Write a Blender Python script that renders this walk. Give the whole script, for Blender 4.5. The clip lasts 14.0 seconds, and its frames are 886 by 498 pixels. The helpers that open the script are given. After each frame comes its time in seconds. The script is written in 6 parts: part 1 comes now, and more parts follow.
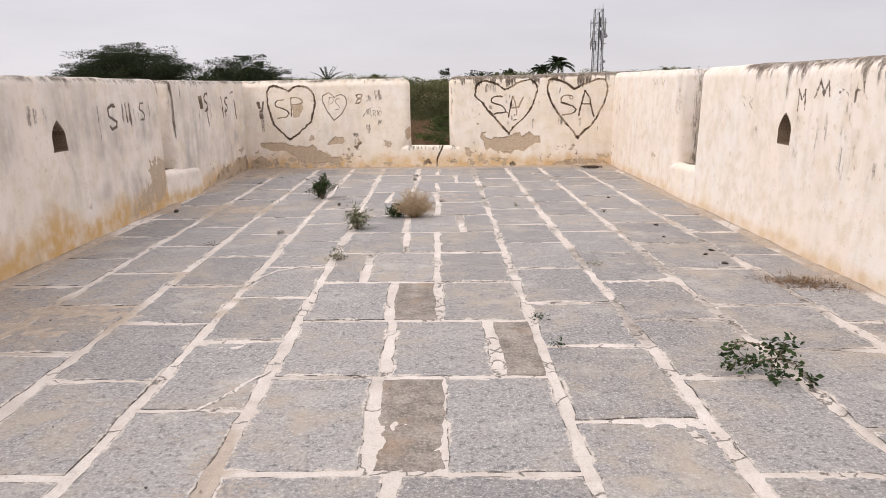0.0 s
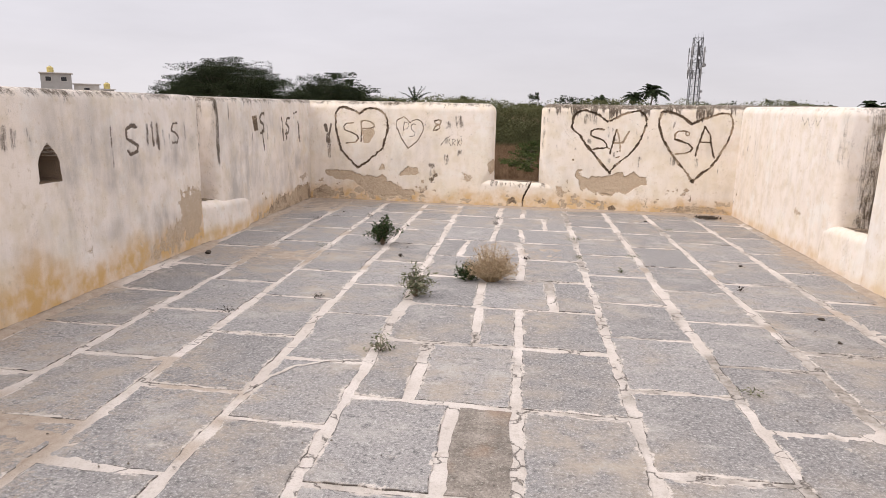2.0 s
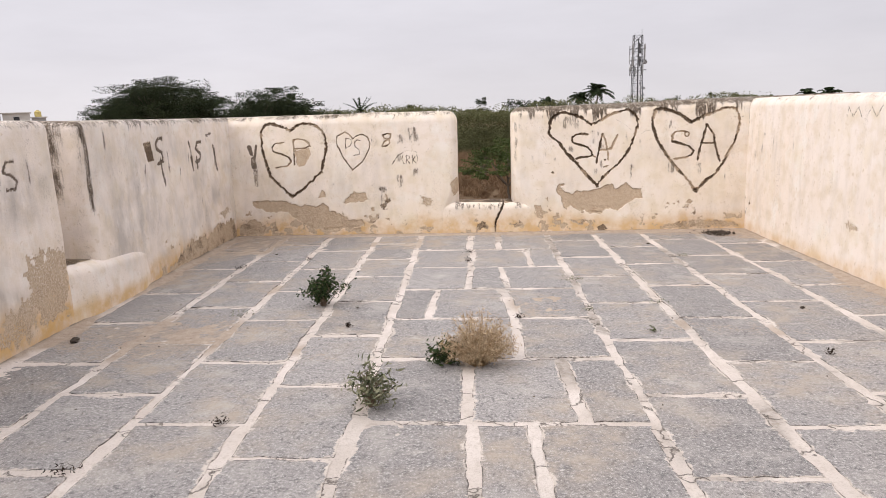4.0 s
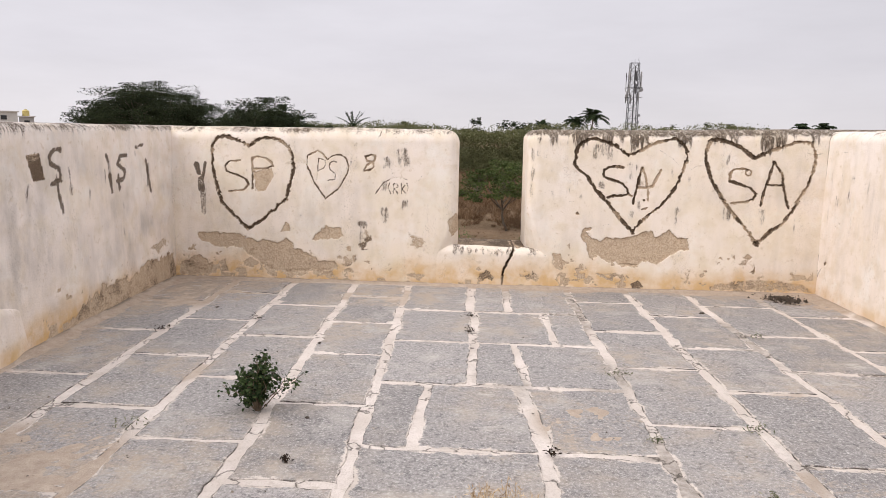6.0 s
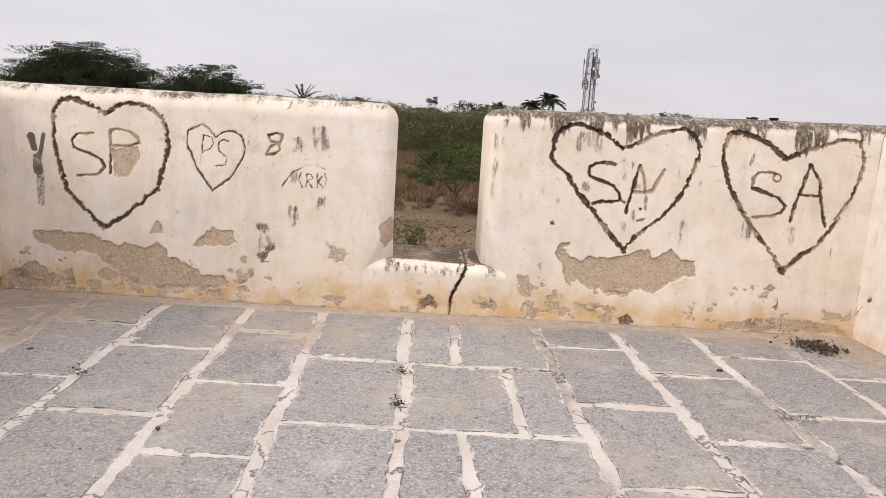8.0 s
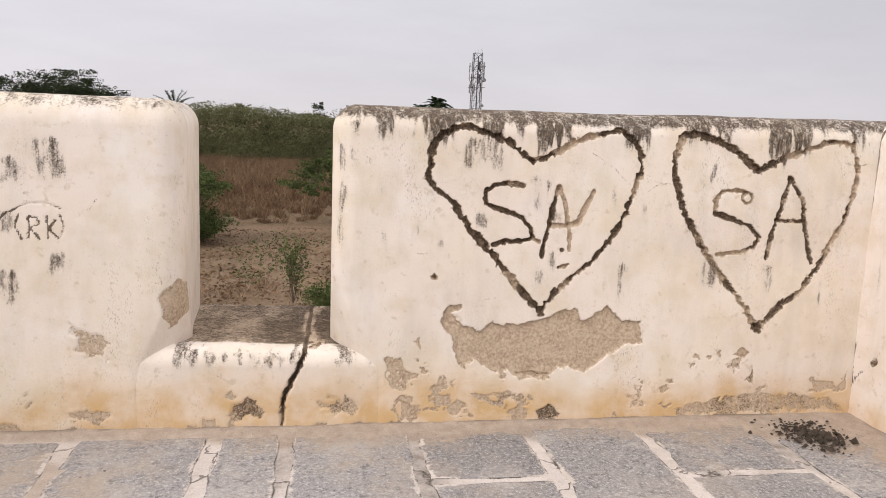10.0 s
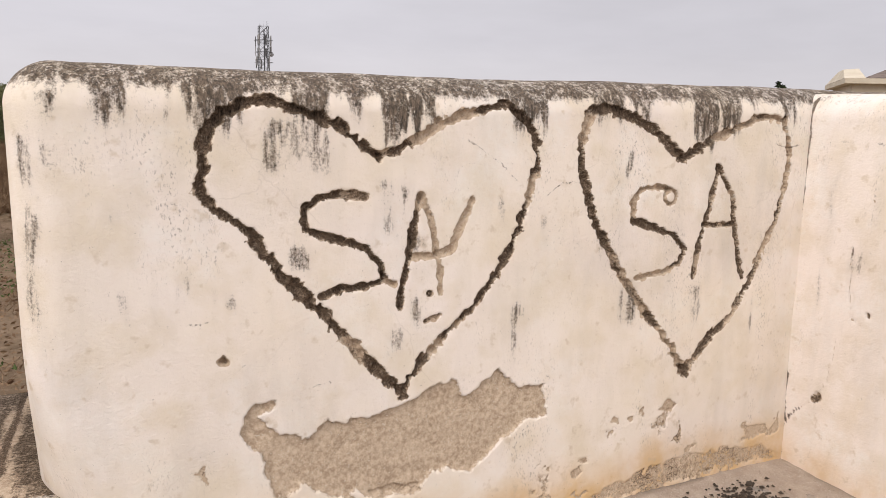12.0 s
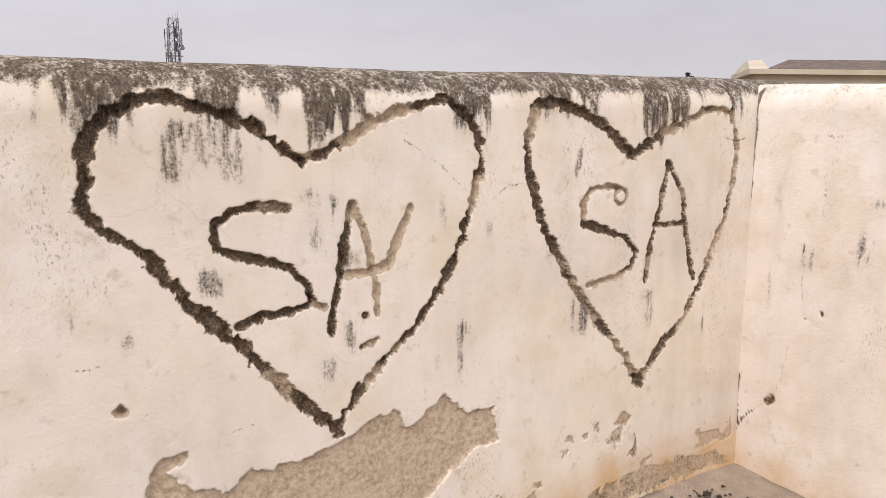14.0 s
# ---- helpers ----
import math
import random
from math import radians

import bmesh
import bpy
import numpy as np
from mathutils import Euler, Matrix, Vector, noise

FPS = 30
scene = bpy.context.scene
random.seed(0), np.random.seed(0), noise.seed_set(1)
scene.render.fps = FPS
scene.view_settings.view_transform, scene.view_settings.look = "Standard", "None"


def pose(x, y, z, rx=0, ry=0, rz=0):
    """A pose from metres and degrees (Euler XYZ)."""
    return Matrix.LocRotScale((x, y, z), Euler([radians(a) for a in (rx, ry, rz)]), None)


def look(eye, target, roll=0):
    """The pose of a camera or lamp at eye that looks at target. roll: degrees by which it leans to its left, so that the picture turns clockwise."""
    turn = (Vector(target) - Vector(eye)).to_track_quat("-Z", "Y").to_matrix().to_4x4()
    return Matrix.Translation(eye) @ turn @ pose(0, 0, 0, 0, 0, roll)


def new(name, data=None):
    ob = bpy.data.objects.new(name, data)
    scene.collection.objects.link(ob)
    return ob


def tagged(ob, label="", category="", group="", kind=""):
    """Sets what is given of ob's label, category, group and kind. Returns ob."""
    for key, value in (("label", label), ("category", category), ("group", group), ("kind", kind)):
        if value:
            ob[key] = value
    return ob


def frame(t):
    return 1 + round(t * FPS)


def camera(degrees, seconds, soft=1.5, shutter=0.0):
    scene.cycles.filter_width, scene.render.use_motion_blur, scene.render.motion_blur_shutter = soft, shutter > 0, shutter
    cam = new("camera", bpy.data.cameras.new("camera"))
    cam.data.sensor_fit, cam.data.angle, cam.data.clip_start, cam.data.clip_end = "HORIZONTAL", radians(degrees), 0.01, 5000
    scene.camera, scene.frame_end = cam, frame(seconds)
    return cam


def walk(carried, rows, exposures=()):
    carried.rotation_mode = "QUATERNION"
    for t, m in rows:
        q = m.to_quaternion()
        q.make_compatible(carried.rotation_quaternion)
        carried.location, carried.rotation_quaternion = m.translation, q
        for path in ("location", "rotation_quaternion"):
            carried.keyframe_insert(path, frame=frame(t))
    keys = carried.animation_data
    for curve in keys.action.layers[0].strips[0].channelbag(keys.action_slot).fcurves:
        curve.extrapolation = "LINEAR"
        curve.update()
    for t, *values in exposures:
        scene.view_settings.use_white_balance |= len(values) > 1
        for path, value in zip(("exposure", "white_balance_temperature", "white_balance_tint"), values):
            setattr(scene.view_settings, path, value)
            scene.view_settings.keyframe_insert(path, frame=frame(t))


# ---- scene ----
cam = camera(64.7, 14.0, soft=0.8)
PATH = [
    (0, (0.48, 0.566, 1.429), (0.421, 2.511, 0.968), -0.9),
    (0.5, (0.486, 0.933, 1.487), (0.336, 2.887, 1.087), 0.1),
    (1, (0.433, 1.332, 1.477), (0.252, 3.283, 1.073), -0.1),
    (1.5, (0.399, 1.808, 1.468), (0.137, 3.754, 1.086), -0.4),
    (2, (0.378, 2.246, 1.488), (0.094, 4.185, 1.085), 1.3),
    (2.5, (0.312, 2.739, 1.486), (0.058, 4.675, 1.053), -2.0),
    (3, (0.255, 3.189, 1.47), (0.024, 5.128, 1.038), -0.3),
    (3.5, (0.146, 3.673, 1.485), (-0.023, 5.633, 1.123), -0.2),
    (3.7, (0.113, 3.855, 1.488), (-0.045, 5.812, 1.108), -1.9),
    (5.8, (-0.115, 5.777, 1.514), (-0.271, 7.733, 1.129), 1.4),
    (6, (-0.125, 5.956, 1.504), (-0.251, 7.924, 1.173), 0.9),
    (6.5, (-0.165, 6.41, 1.503), (-0.258, 8.374, 1.135), 0.3),
    (7, (-0.138, 6.871, 1.494), (-0.273, 8.828, 1.104), 0.7),
    (7.2, (-0.143, 7.048, 1.481), (-0.241, 9.004, 1.079), 1.6),
    (9.3, (0.17, 8.93, 1.492), (0.254, 10.898, 1.148), 3.1),
    (9.5, (0.205, 9.121, 1.491), (0.308, 11.084, 1.121), 3.1),
    (10, (0.261, 9.543, 1.47), (0.57, 11.487, 1.116), 2.5),
    (10.5, (0.321, 9.963, 1.471), (0.785, 11.875, 1.111), 1.5),
    (11, (0.403, 10.294, 1.47), (1.032, 12.152, 1.081), 3.1),
    (11.5, (0.423, 10.64, 1.472), (1.202, 12.442, 1.089), 0.2),
    (12, (0.488, 10.869, 1.456), (1.333, 12.637, 1.059), 1.9),
    (12.5, (0.555, 11.025, 1.474), (1.461, 12.765, 1.086), 2.4),
    (13, (0.56, 11.099, 1.475), (1.545, 12.796, 1.091), 0.8),
    (13.5, (0.57, 11.111, 1.466), (1.616, 12.77, 1.074), 1.3),
    (14, (0.574, 11.12, 1.461), (1.606, 12.784, 1.051), 1.3),
]
walk(cam, [(t, look(eye, target, roll)) for t, eye, target, roll in PATH],
     [(0.0, 0.03, 6500, 13), (4.0, 0.07, 6500, 13), (8.5, 0.04, 6500, 13), (11.0, 0.0, 6500, 13), (14.0, -0.03, 6500, 13)])

# ---- light ----
world = bpy.data.worlds.new("overcast_sky")
scene.world = world
world.use_nodes = True
wt = world.node_tree
wt.nodes.clear()
w_out = wt.nodes.new("ShaderNodeOutputWorld")
w_bg = wt.nodes.new("ShaderNodeBackground")
w_sky = wt.nodes.new("ShaderNodeTexSky")
w_sky.sky_type = "NISHITA"
w_sky.sun_disc = False
w_sky.sun_elevation = radians(41)
w_sky.sun_rotation = radians(240)
w_sky.air_density, w_sky.dust_density, w_sky.ozone_density = 1.0, 6.0, 1.0
# an overcast dome: about three times brighter overhead than at the horizon
w_co = wt.nodes.new("ShaderNodeTexCoord")
w_sep = wt.nodes.new("ShaderNodeSeparateXYZ")
w_ramp = wt.nodes.new("ShaderNodeValToRGB")
w_ramp.color_ramp.elements[0].position = 0.0
w_ramp.color_ramp.elements[0].color = (0.82, 0.80, 0.815, 1)
w_ramp.color_ramp.elements[1].position = 1.0
w_ramp.color_ramp.elements[1].color = (1.75, 1.72, 1.74, 1)
for pos, col in ((0.09, (0.765, 0.755, 0.795, 1)), (0.24, (0.755, 0.75, 0.795, 1)), (0.36, (0.90, 0.89, 0.91, 1))):
    w_ramp.color_ramp.elements.new(pos).color = col
w_dim = wt.nodes.new("ShaderNodeVectorMath")
w_dim.operation = "SCALE"
w_dim.inputs["Scale"].default_value = 0.08
w_mix = wt.nodes.new("ShaderNodeMix")
w_mix.data_type = "RGBA"
w_mix.inputs[0].default_value = 0.06
wt.links.new(w_co.outputs["Generated"], w_sep.inputs[0])
wt.links.new(w_sep.outputs[2], w_ramp.inputs[0])
wt.links.new(w_sky.outputs[0], w_dim.inputs[0])
wt.links.new(w_ramp.outputs[0], w_mix.inputs[6])
wt.links.new(w_dim.outputs[0], w_mix.inputs[7])
# faint cloud structure
w_map = wt.nodes.new("ShaderNodeMapping")
w_map.inputs["Scale"].default_value = (1.0, 1.0, 4.5)
w_cloud = wt.nodes.new("ShaderNodeTexNoise")
w_cloud.inputs["Scale"].default_value, w_cloud.inputs["Detail"].default_value, w_cloud.inputs["Roughness"].default_value = 2.2, 5.0, 0.6
w_gain = wt.nodes.new("ShaderNodeMapRange")
for w_i, w_v in ((1, 0.3), (2, 0.7), (3, 0.93), (4, 1.06)):
    w_gain.inputs[w_i].default_value = w_v
w_shade = wt.nodes.new("ShaderNodeVectorMath")
w_shade.operation = "SCALE"
wt.links.new(w_co.outputs["Generated"], w_map.inputs[0])
wt.links.new(w_map.outputs[0], w_cloud.inputs["Vector"])
wt.links.new(w_cloud.outputs["Fac"], w_gain.inputs[0])
wt.links.new(w_mix.outputs[2], w_shade.inputs[0])
w_side = wt.nodes.new("ShaderNodeMapRange")
for w_i, w_v in ((1, -1.0), (2, 1.0), (3, 1.06), (4, 0.87)):
    w_side.inputs[w_i].default_value = w_v
w_both = wt.nodes.new("ShaderNodeMath")
w_both.operation = "MULTIPLY"
wt.links.new(w_sep.outputs[0], w_side.inputs[0])
wt.links.new(w_gain.outputs[0], w_both.inputs[0])
wt.links.new(w_side.outputs[0], w_both.inputs[1])
wt.links.new(w_both.outputs[0], w_shade.inputs["Scale"])
wt.links.new(w_shade.outputs[0], w_bg.inputs[0])
wt.links.new(w_bg.outputs[0], w_out.inputs[0])
w_bg.inputs[1].default_value = 1.0

sun_data = bpy.data.lights.new("sun", "SUN")
sun_data.energy, sun_data.angle, sun_data.color = 1.5, radians(35), (1.0, 0.93, 0.84)
sun = new("sun", sun_data)
sun.matrix_world = look((-21, -4, 21), (0, 8, 0))


# ---- materials ----
def mat(name):
    m = bpy.data.materials.new(name)
    m.use_nodes = True
    t = m.node_tree
    return m, t, t.nodes["Principled BSDF"]


def co(t, stretch=(1, 1, 1)):
    c = t.nodes.new("ShaderNodeTexCoord")
    mp = t.nodes.new("ShaderNodeMapping")
    mp.inputs["Scale"].default_value = stretch
    t.links.new(c.outputs["Object"], mp.inputs[0])
    return mp.outputs[0]


def noise_tex(t, vec, scale, detail=4.0, rough=0.55):
    n = t.nodes.new("ShaderNodeTexNoise")
    n.inputs["Scale"].default_value, n.inputs["Detail"].default_value, n.inputs["Roughness"].default_value = scale, detail, rough
    t.links.new(vec, n.inputs["Vector"])
    return n.outputs["Fac"]


def span(t, value, lo, hi, to0=0.0, to1=1.0):
    n = t.nodes.new("ShaderNodeMapRange")
    n.inputs[1].default_value, n.inputs[2].default_value, n.inputs[3].default_value, n.inputs[4].default_value = lo, hi, to0, to1
    t.links.new(value, n.inputs[0])
    return n.outputs[0]


def calc(t, op, a, b):
    n = t.nodes.new("ShaderNodeMath")
    n.operation = op.split("_")[0]
    n.use_clamp = op in ("ADD", "MULTIPLY", "SUBTRACT")
    for i, v in enumerate((a, b)):
        if isinstance(v, (int, float)):
            n.inputs[i].default_value = v
        else:
            t.links.new(v, n.inputs[i])
    return n.outputs[0]


def blend(t, fac, a, b):
    n = t.nodes.new("ShaderNodeMix")
    n.data_type = "RGBA"
    for i, v in ((0, fac), (6, a), (7, b)):
        if isinstance(v, tuple):
            n.inputs[i].default_value = (*v, 1)
        elif isinstance(v, (int, float)):
            n.inputs[i].default_value = v
        else:
            t.links.new(v, n.inputs[i])
    return n.outputs[2]


def attr(t, name):
    n = t.nodes.new("ShaderNodeAttribute")
    n.attribute_name = name
    return n.outputs["Fac"]


def bump(t, bsdf, height, strength, dist):
    n = t.nodes.new("ShaderNodeBump")
    n.inputs["Strength"].default_value, n.inputs["Distance"].default_value = strength, dist
    t.links.new(height, n.inputs["Height"])
    t.links.new(n.outputs[0], bsdf.inputs["Normal"])


def plaster_material():
    m, t, b = mat("limewashed_plaster")
    v = co(t)
    big, mid, fine = noise_tex(t, v, 0.9, 5), noise_tex(t, v, 7, 6), noise_tex(t, v, 70, 5, 0.7)
    drip = noise_tex(t, co(t, (6, 6, 1.3)), 1.6, 5, 0.6)
    grit = noise_tex(t, co(t, (1, 1, 0.25)), 130, 4, 0.75)
    base = blend(t, span(t, big, 0.35, 0.65), (0.84, 0.742, 0.658), (0.86, 0.785, 0.732))
    base = blend(t, span(t, mid, 0.46, 0.66, 0, 0.6), base, (0.70, 0.60, 0.465))
    base = blend(t, span(t, noise_tex(t, v, 2.4, 6, 0.7), 0.52, 0.62, 0, 0.6), base, (0.86, 0.82, 0.775))
    base = blend(t, span(t, drip, 0.50, 0.68, 0, 0.36), base, (0.68, 0.61, 0.54))
    base = blend(t, calc(t, "MULTIPLY", attr(t, "warm"), span(t, noise_tex(t, v, 2.1, 5, 0.6), 0.36, 0.62, 0.15, 1.0)), base, (0.76, 0.66, 0.47))
    base = blend(t, calc(t, "MULTIPLY", attr(t, "grime"), span(t, calc(t, "ADD", calc(t, "MULTIPLY", drip, 0.3), calc(t, "MULTIPLY", noise_tex(t, co(t, (1, 1, 0.6)), 3.2, 6, 0.7), 0.7)), 0.38, 0.6, 0.1, 1.0)), base, (0.49, 0.445, 0.41))
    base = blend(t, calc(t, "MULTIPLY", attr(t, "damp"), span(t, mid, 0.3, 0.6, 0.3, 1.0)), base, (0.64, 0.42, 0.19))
    spot = noise_tex(t, v, 19, 3, 0.6)
    base = blend(t, span(t, spot, 0.62, 0.72, 0, 0.5), base, (0.56, 0.45, 0.32))
    base = blend(t, span(t, noise_tex(t, v, 1.7, 5, 0.6), 0.55, 0.70, 0, 0.32), base, (0.76, 0.67, 0.49))
    base = blend(t, calc(t, "MULTIPLY", span(t, noise_tex(t, co(t, (1, 1, 0.5)), 150, 3, 0.7), 0.56, 0.66, 0, 0.75), span(t, noise_tex(t, co(t, (1, 1, 0.35)), 4.5, 5, 0.7), 0.54, 0.68)), base, (0.20, 0.16, 0.125))
    hair = t.nodes.new("ShaderNodeTexVoronoi")
    hair.feature = "DISTANCE_TO_EDGE"
    hair.inputs["Scale"].default_value = 1.5
    wob = t.nodes.new("ShaderNodeTexNoise")
    wob.inputs["Scale"].default_value, wob.inputs["Detail"].default_value = 5, 6
    t.links.new(v, wob.inputs["Vector"])
    add = t.nodes.new("ShaderNodeVectorMath")
    add.operation = "MULTIPLY_ADD"
    add.inputs[1].default_value = (0.22, 0.22, 0.22)
    t.links.new(wob.outputs["Color"], add.inputs[0])
    t.links.new(v, add.inputs[2])
    t.links.new(add.outputs[0], hair.inputs["Vector"])
    line = calc(t, "MULTIPLY", span(t, hair.outputs["Distance"], 0.0, 0.004, 1, 0), span(t, noise_tex(t, v, 3.0, 4), 0.52, 0.62))
    base = blend(t, calc(t, "MULTIPLY", line, 0.16), base, (0.30, 0.24, 0.18))
    mortar = blend(t, span(t, fine, 0.38, 0.62), (0.36, 0.265, 0.185), (0.60, 0.485, 0.36))
    mortar = blend(t, span(t, noise_tex(t, v, 11, 5, 0.7), 0.45, 0.65, 0, 0.5), mortar, (0.60, 0.485, 0.365))
    mortar = blend(t, span(t, noise_tex(t, v, 160, 2, 0.6), 0.62, 0.7, 0, 0.8), mortar, (0.62, 0.56, 0.46))
    torn = span(t, calc(t, "ADD", attr(t, "chip"), span(t, noise_tex(t, v, 85, 4, 0.7), 0.3, 0.7, -0.25, 0.25)), 0.44, 0.56)
    base = blend(t, torn, base, mortar)
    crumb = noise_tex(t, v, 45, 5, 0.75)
    # near-black marks: mould, ink and cracks, plus shade painted in grooves and loopholes
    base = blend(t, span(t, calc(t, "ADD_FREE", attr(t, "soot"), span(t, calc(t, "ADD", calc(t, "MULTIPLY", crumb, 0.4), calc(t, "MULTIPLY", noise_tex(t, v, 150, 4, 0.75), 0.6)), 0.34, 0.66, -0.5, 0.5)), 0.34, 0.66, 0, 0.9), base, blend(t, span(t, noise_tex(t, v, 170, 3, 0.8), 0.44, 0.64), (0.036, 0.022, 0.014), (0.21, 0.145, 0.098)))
    runs, brush = noise_tex(t, co(t, (1, 1, 0.09)), 62, 5, 0.7), noise_tex(t, co(t, (1, 1, 0.5)), 16, 5, 0.7)
    veil = calc(t, "ADD", calc(t, "MULTIPLY", runs, 0.36), calc(t, "ADD", calc(t, "MULTIPLY", noise_tex(t, v, 120, 4, 0.8), 0.36), calc(t, "MULTIPLY", brush, 0.28)))
    veil = span(t, veil, 0.37, 0.63)
    # black growth; on the right-hand jamb this same black is painted shade
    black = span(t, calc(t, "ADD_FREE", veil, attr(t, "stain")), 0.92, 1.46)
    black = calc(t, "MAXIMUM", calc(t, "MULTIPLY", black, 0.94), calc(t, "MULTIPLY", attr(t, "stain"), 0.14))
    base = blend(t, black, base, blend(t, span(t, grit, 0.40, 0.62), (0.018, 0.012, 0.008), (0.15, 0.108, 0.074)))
    t.links.new(base, b.inputs["Base Color"])
    b.inputs["Roughness"].default_value = 0.93
    b.inputs["Specular IOR Level"].default_value = 0.15
    h = calc(t, "ADD", calc(t, "MULTIPLY", fine, 0.35), calc(t, "MULTIPLY", calc(t, "MULTIPLY", torn, calc(t, "ADD", calc(t, "MULTIPLY", fine, 0.5), calc(t, "MULTIPLY", crumb, 0.5))), 2.6))
    h = calc(t, "ADD", h, calc(t, "MULTIPLY", mid, 0.3))
    bump(t, b, h, 0.55, 0.016)
    return m


def slab_material():
    m, t, b = mat("granite_slab")
    v = co(t)
    info = t.nodes.new("ShaderNodeObjectInfo")
    rnd = info.outputs["Random"]
    big, mid = noise_tex(t, v, 1.1, 5), noise_tex(t, v, 5.5, 6, 0.65)
    speck, peck = noise_tex(t, v, 58, 5, 0.9), noise_tex(t, v, 21, 6, 0.8)
    base = blend(t, rnd, (0.222, 0.208, 0.206), (0.325, 0.306, 0.30))
    base = blend(t, span(t, mid, 0.35, 0.7, 0, 0.5), base, (0.31, 0.30, 0.295))
    base = blend(t, span(t, peck, 0.52, 0.62, 0, 0.8), base, (0.115, 0.113, 0.115))
    base = blend(t, span(t, speck, 0.53, 0.64, 0, 0.85), base, (0.60, 0.585, 0.57))
    base = blend(t, span(t, speck, 0.47, 0.37, 0, 0.75), base, (0.08, 0.08, 0.083))
    tan = calc(t, "MULTIPLY", span(t, big, 0.46, 0.62), span(t, mid, 0.38, 0.6))
    base = blend(t, calc(t, "MULTIPLY", tan, 0.7), base, (0.40, 0.335, 0.27))
    base = blend(t, span(t, noise_tex(t, v, 2.6, 6, 0.7), 0.53, 0.68, 0, 0.5), base, (0.47, 0.44, 0.41))
    fine2 = noise_tex(t, v, 30, 5, 0.75)
    sandy = span(t, calc(t, "ADD_FREE", attr(t, "dust"), calc(t, "ADD_FREE", span(t, mid, 0.3, 0.7, -0.35, 0.35), span(t, fine2, 0.3, 0.7, -0.45, 0.45))), 0.35, 0.85)
    grit = noise_tex(t, v, 120, 4, 0.85)
    sand = blend(t, span(t, fine2, 0.35, 0.65), (0.27, 0.215, 0.165), (0.43, 0.355, 0.285))
    sand = blend(t, span(t, grit, 0.55, 0.68, 0, 0.7), sand, (0.58, 0.51, 0.44))
    sand = blend(t, span(t, grit, 0.46, 0.36, 0, 0.7), sand, (0.12, 0.095, 0.075))
    base = blend(t, calc(t, "MULTIPLY", sandy, 0.72), base, sand)
    lime = noise_tex(t, co(t, (1.6, 3.5, 1)), 2.3, 7, 0.7)
    base = blend(t, span(t, calc(t, "ADD", lime, calc(t, "MULTIPLY", speck, 0.12)), 0.65, 0.76, 0, 0.5), base, (0.56, 0.52, 0.48))
    rag = calc(t, "ADD_FREE", span(t, noise_tex(t, v, 26, 6, 0.75), 0.3, 0.7, -0.55, 0.55), span(t, noise_tex(t, v, 3.5, 3), 0.35, 0.65, -0.45, 0.45))
    lip = span(t, calc(t, "ADD_FREE", attr(t, "edge"), rag), 0.72, 1.0)
    base = blend(t, lip, base, blend(t, span(t, mid, 0.35, 0.65), (0.46, 0.41, 0.365), (0.63, 0.57, 0.525)))
    seam = calc(t, "MULTIPLY", span(t, attr(t, "edge"), 0.72, 0.95), span(t, noise_tex(t, v, 8, 5, 0.75), 0.47, 0.56))
    base = blend(t, calc(t, "MULTIPLY", seam, 0.9), base, (0.06, 0.05, 0.042))
    t.links.new(base, b.inputs["Base Color"])
    t.links.new(span(t, mid, 0.3, 0.7, 0.72, 0.92), b.inputs["Roughness"])
    b.inputs["Specular IOR Level"].default_value = 0.25
    bump(t, b, calc(t, "ADD", calc(t, "MULTIPLY", peck, 0.7), calc(t, "MULTIPLY", speck, 0.3)), 0.5, 0.008)
    return m


def brown_slab_material():
    m, t, b = mat("brown_stone_slab")
    v = co(t)
    mid, speck = noise_tex(t, v, 6, 6, 0.7), noise_tex(t, v, 62, 5, 0.85)
    base = blend(t, span(t, mid, 0.35, 0.65), (0.14, 0.118, 0.10), (0.34, 0.295, 0.255))
    base = blend(t, span(t, speck, 0.53, 0.66, 0, 0.7), base, (0.50, 0.46, 0.42))
    base = blend(t, span(t, speck, 0.47, 0.37, 0, 0.7), base, (0.07, 0.062, 0.055))
    base = blend(t, span(t, noise_tex(t, v, 2.5, 4), 0.55, 0.68, 0, 0.5), base, (0.30, 0.19, 0.12))
    t.links.new(base, b.inputs["Base Color"])
    b.inputs["Roughness"].default_value = 0.9
    bump(t, b, speck, 0.4, 0.008)
    return m


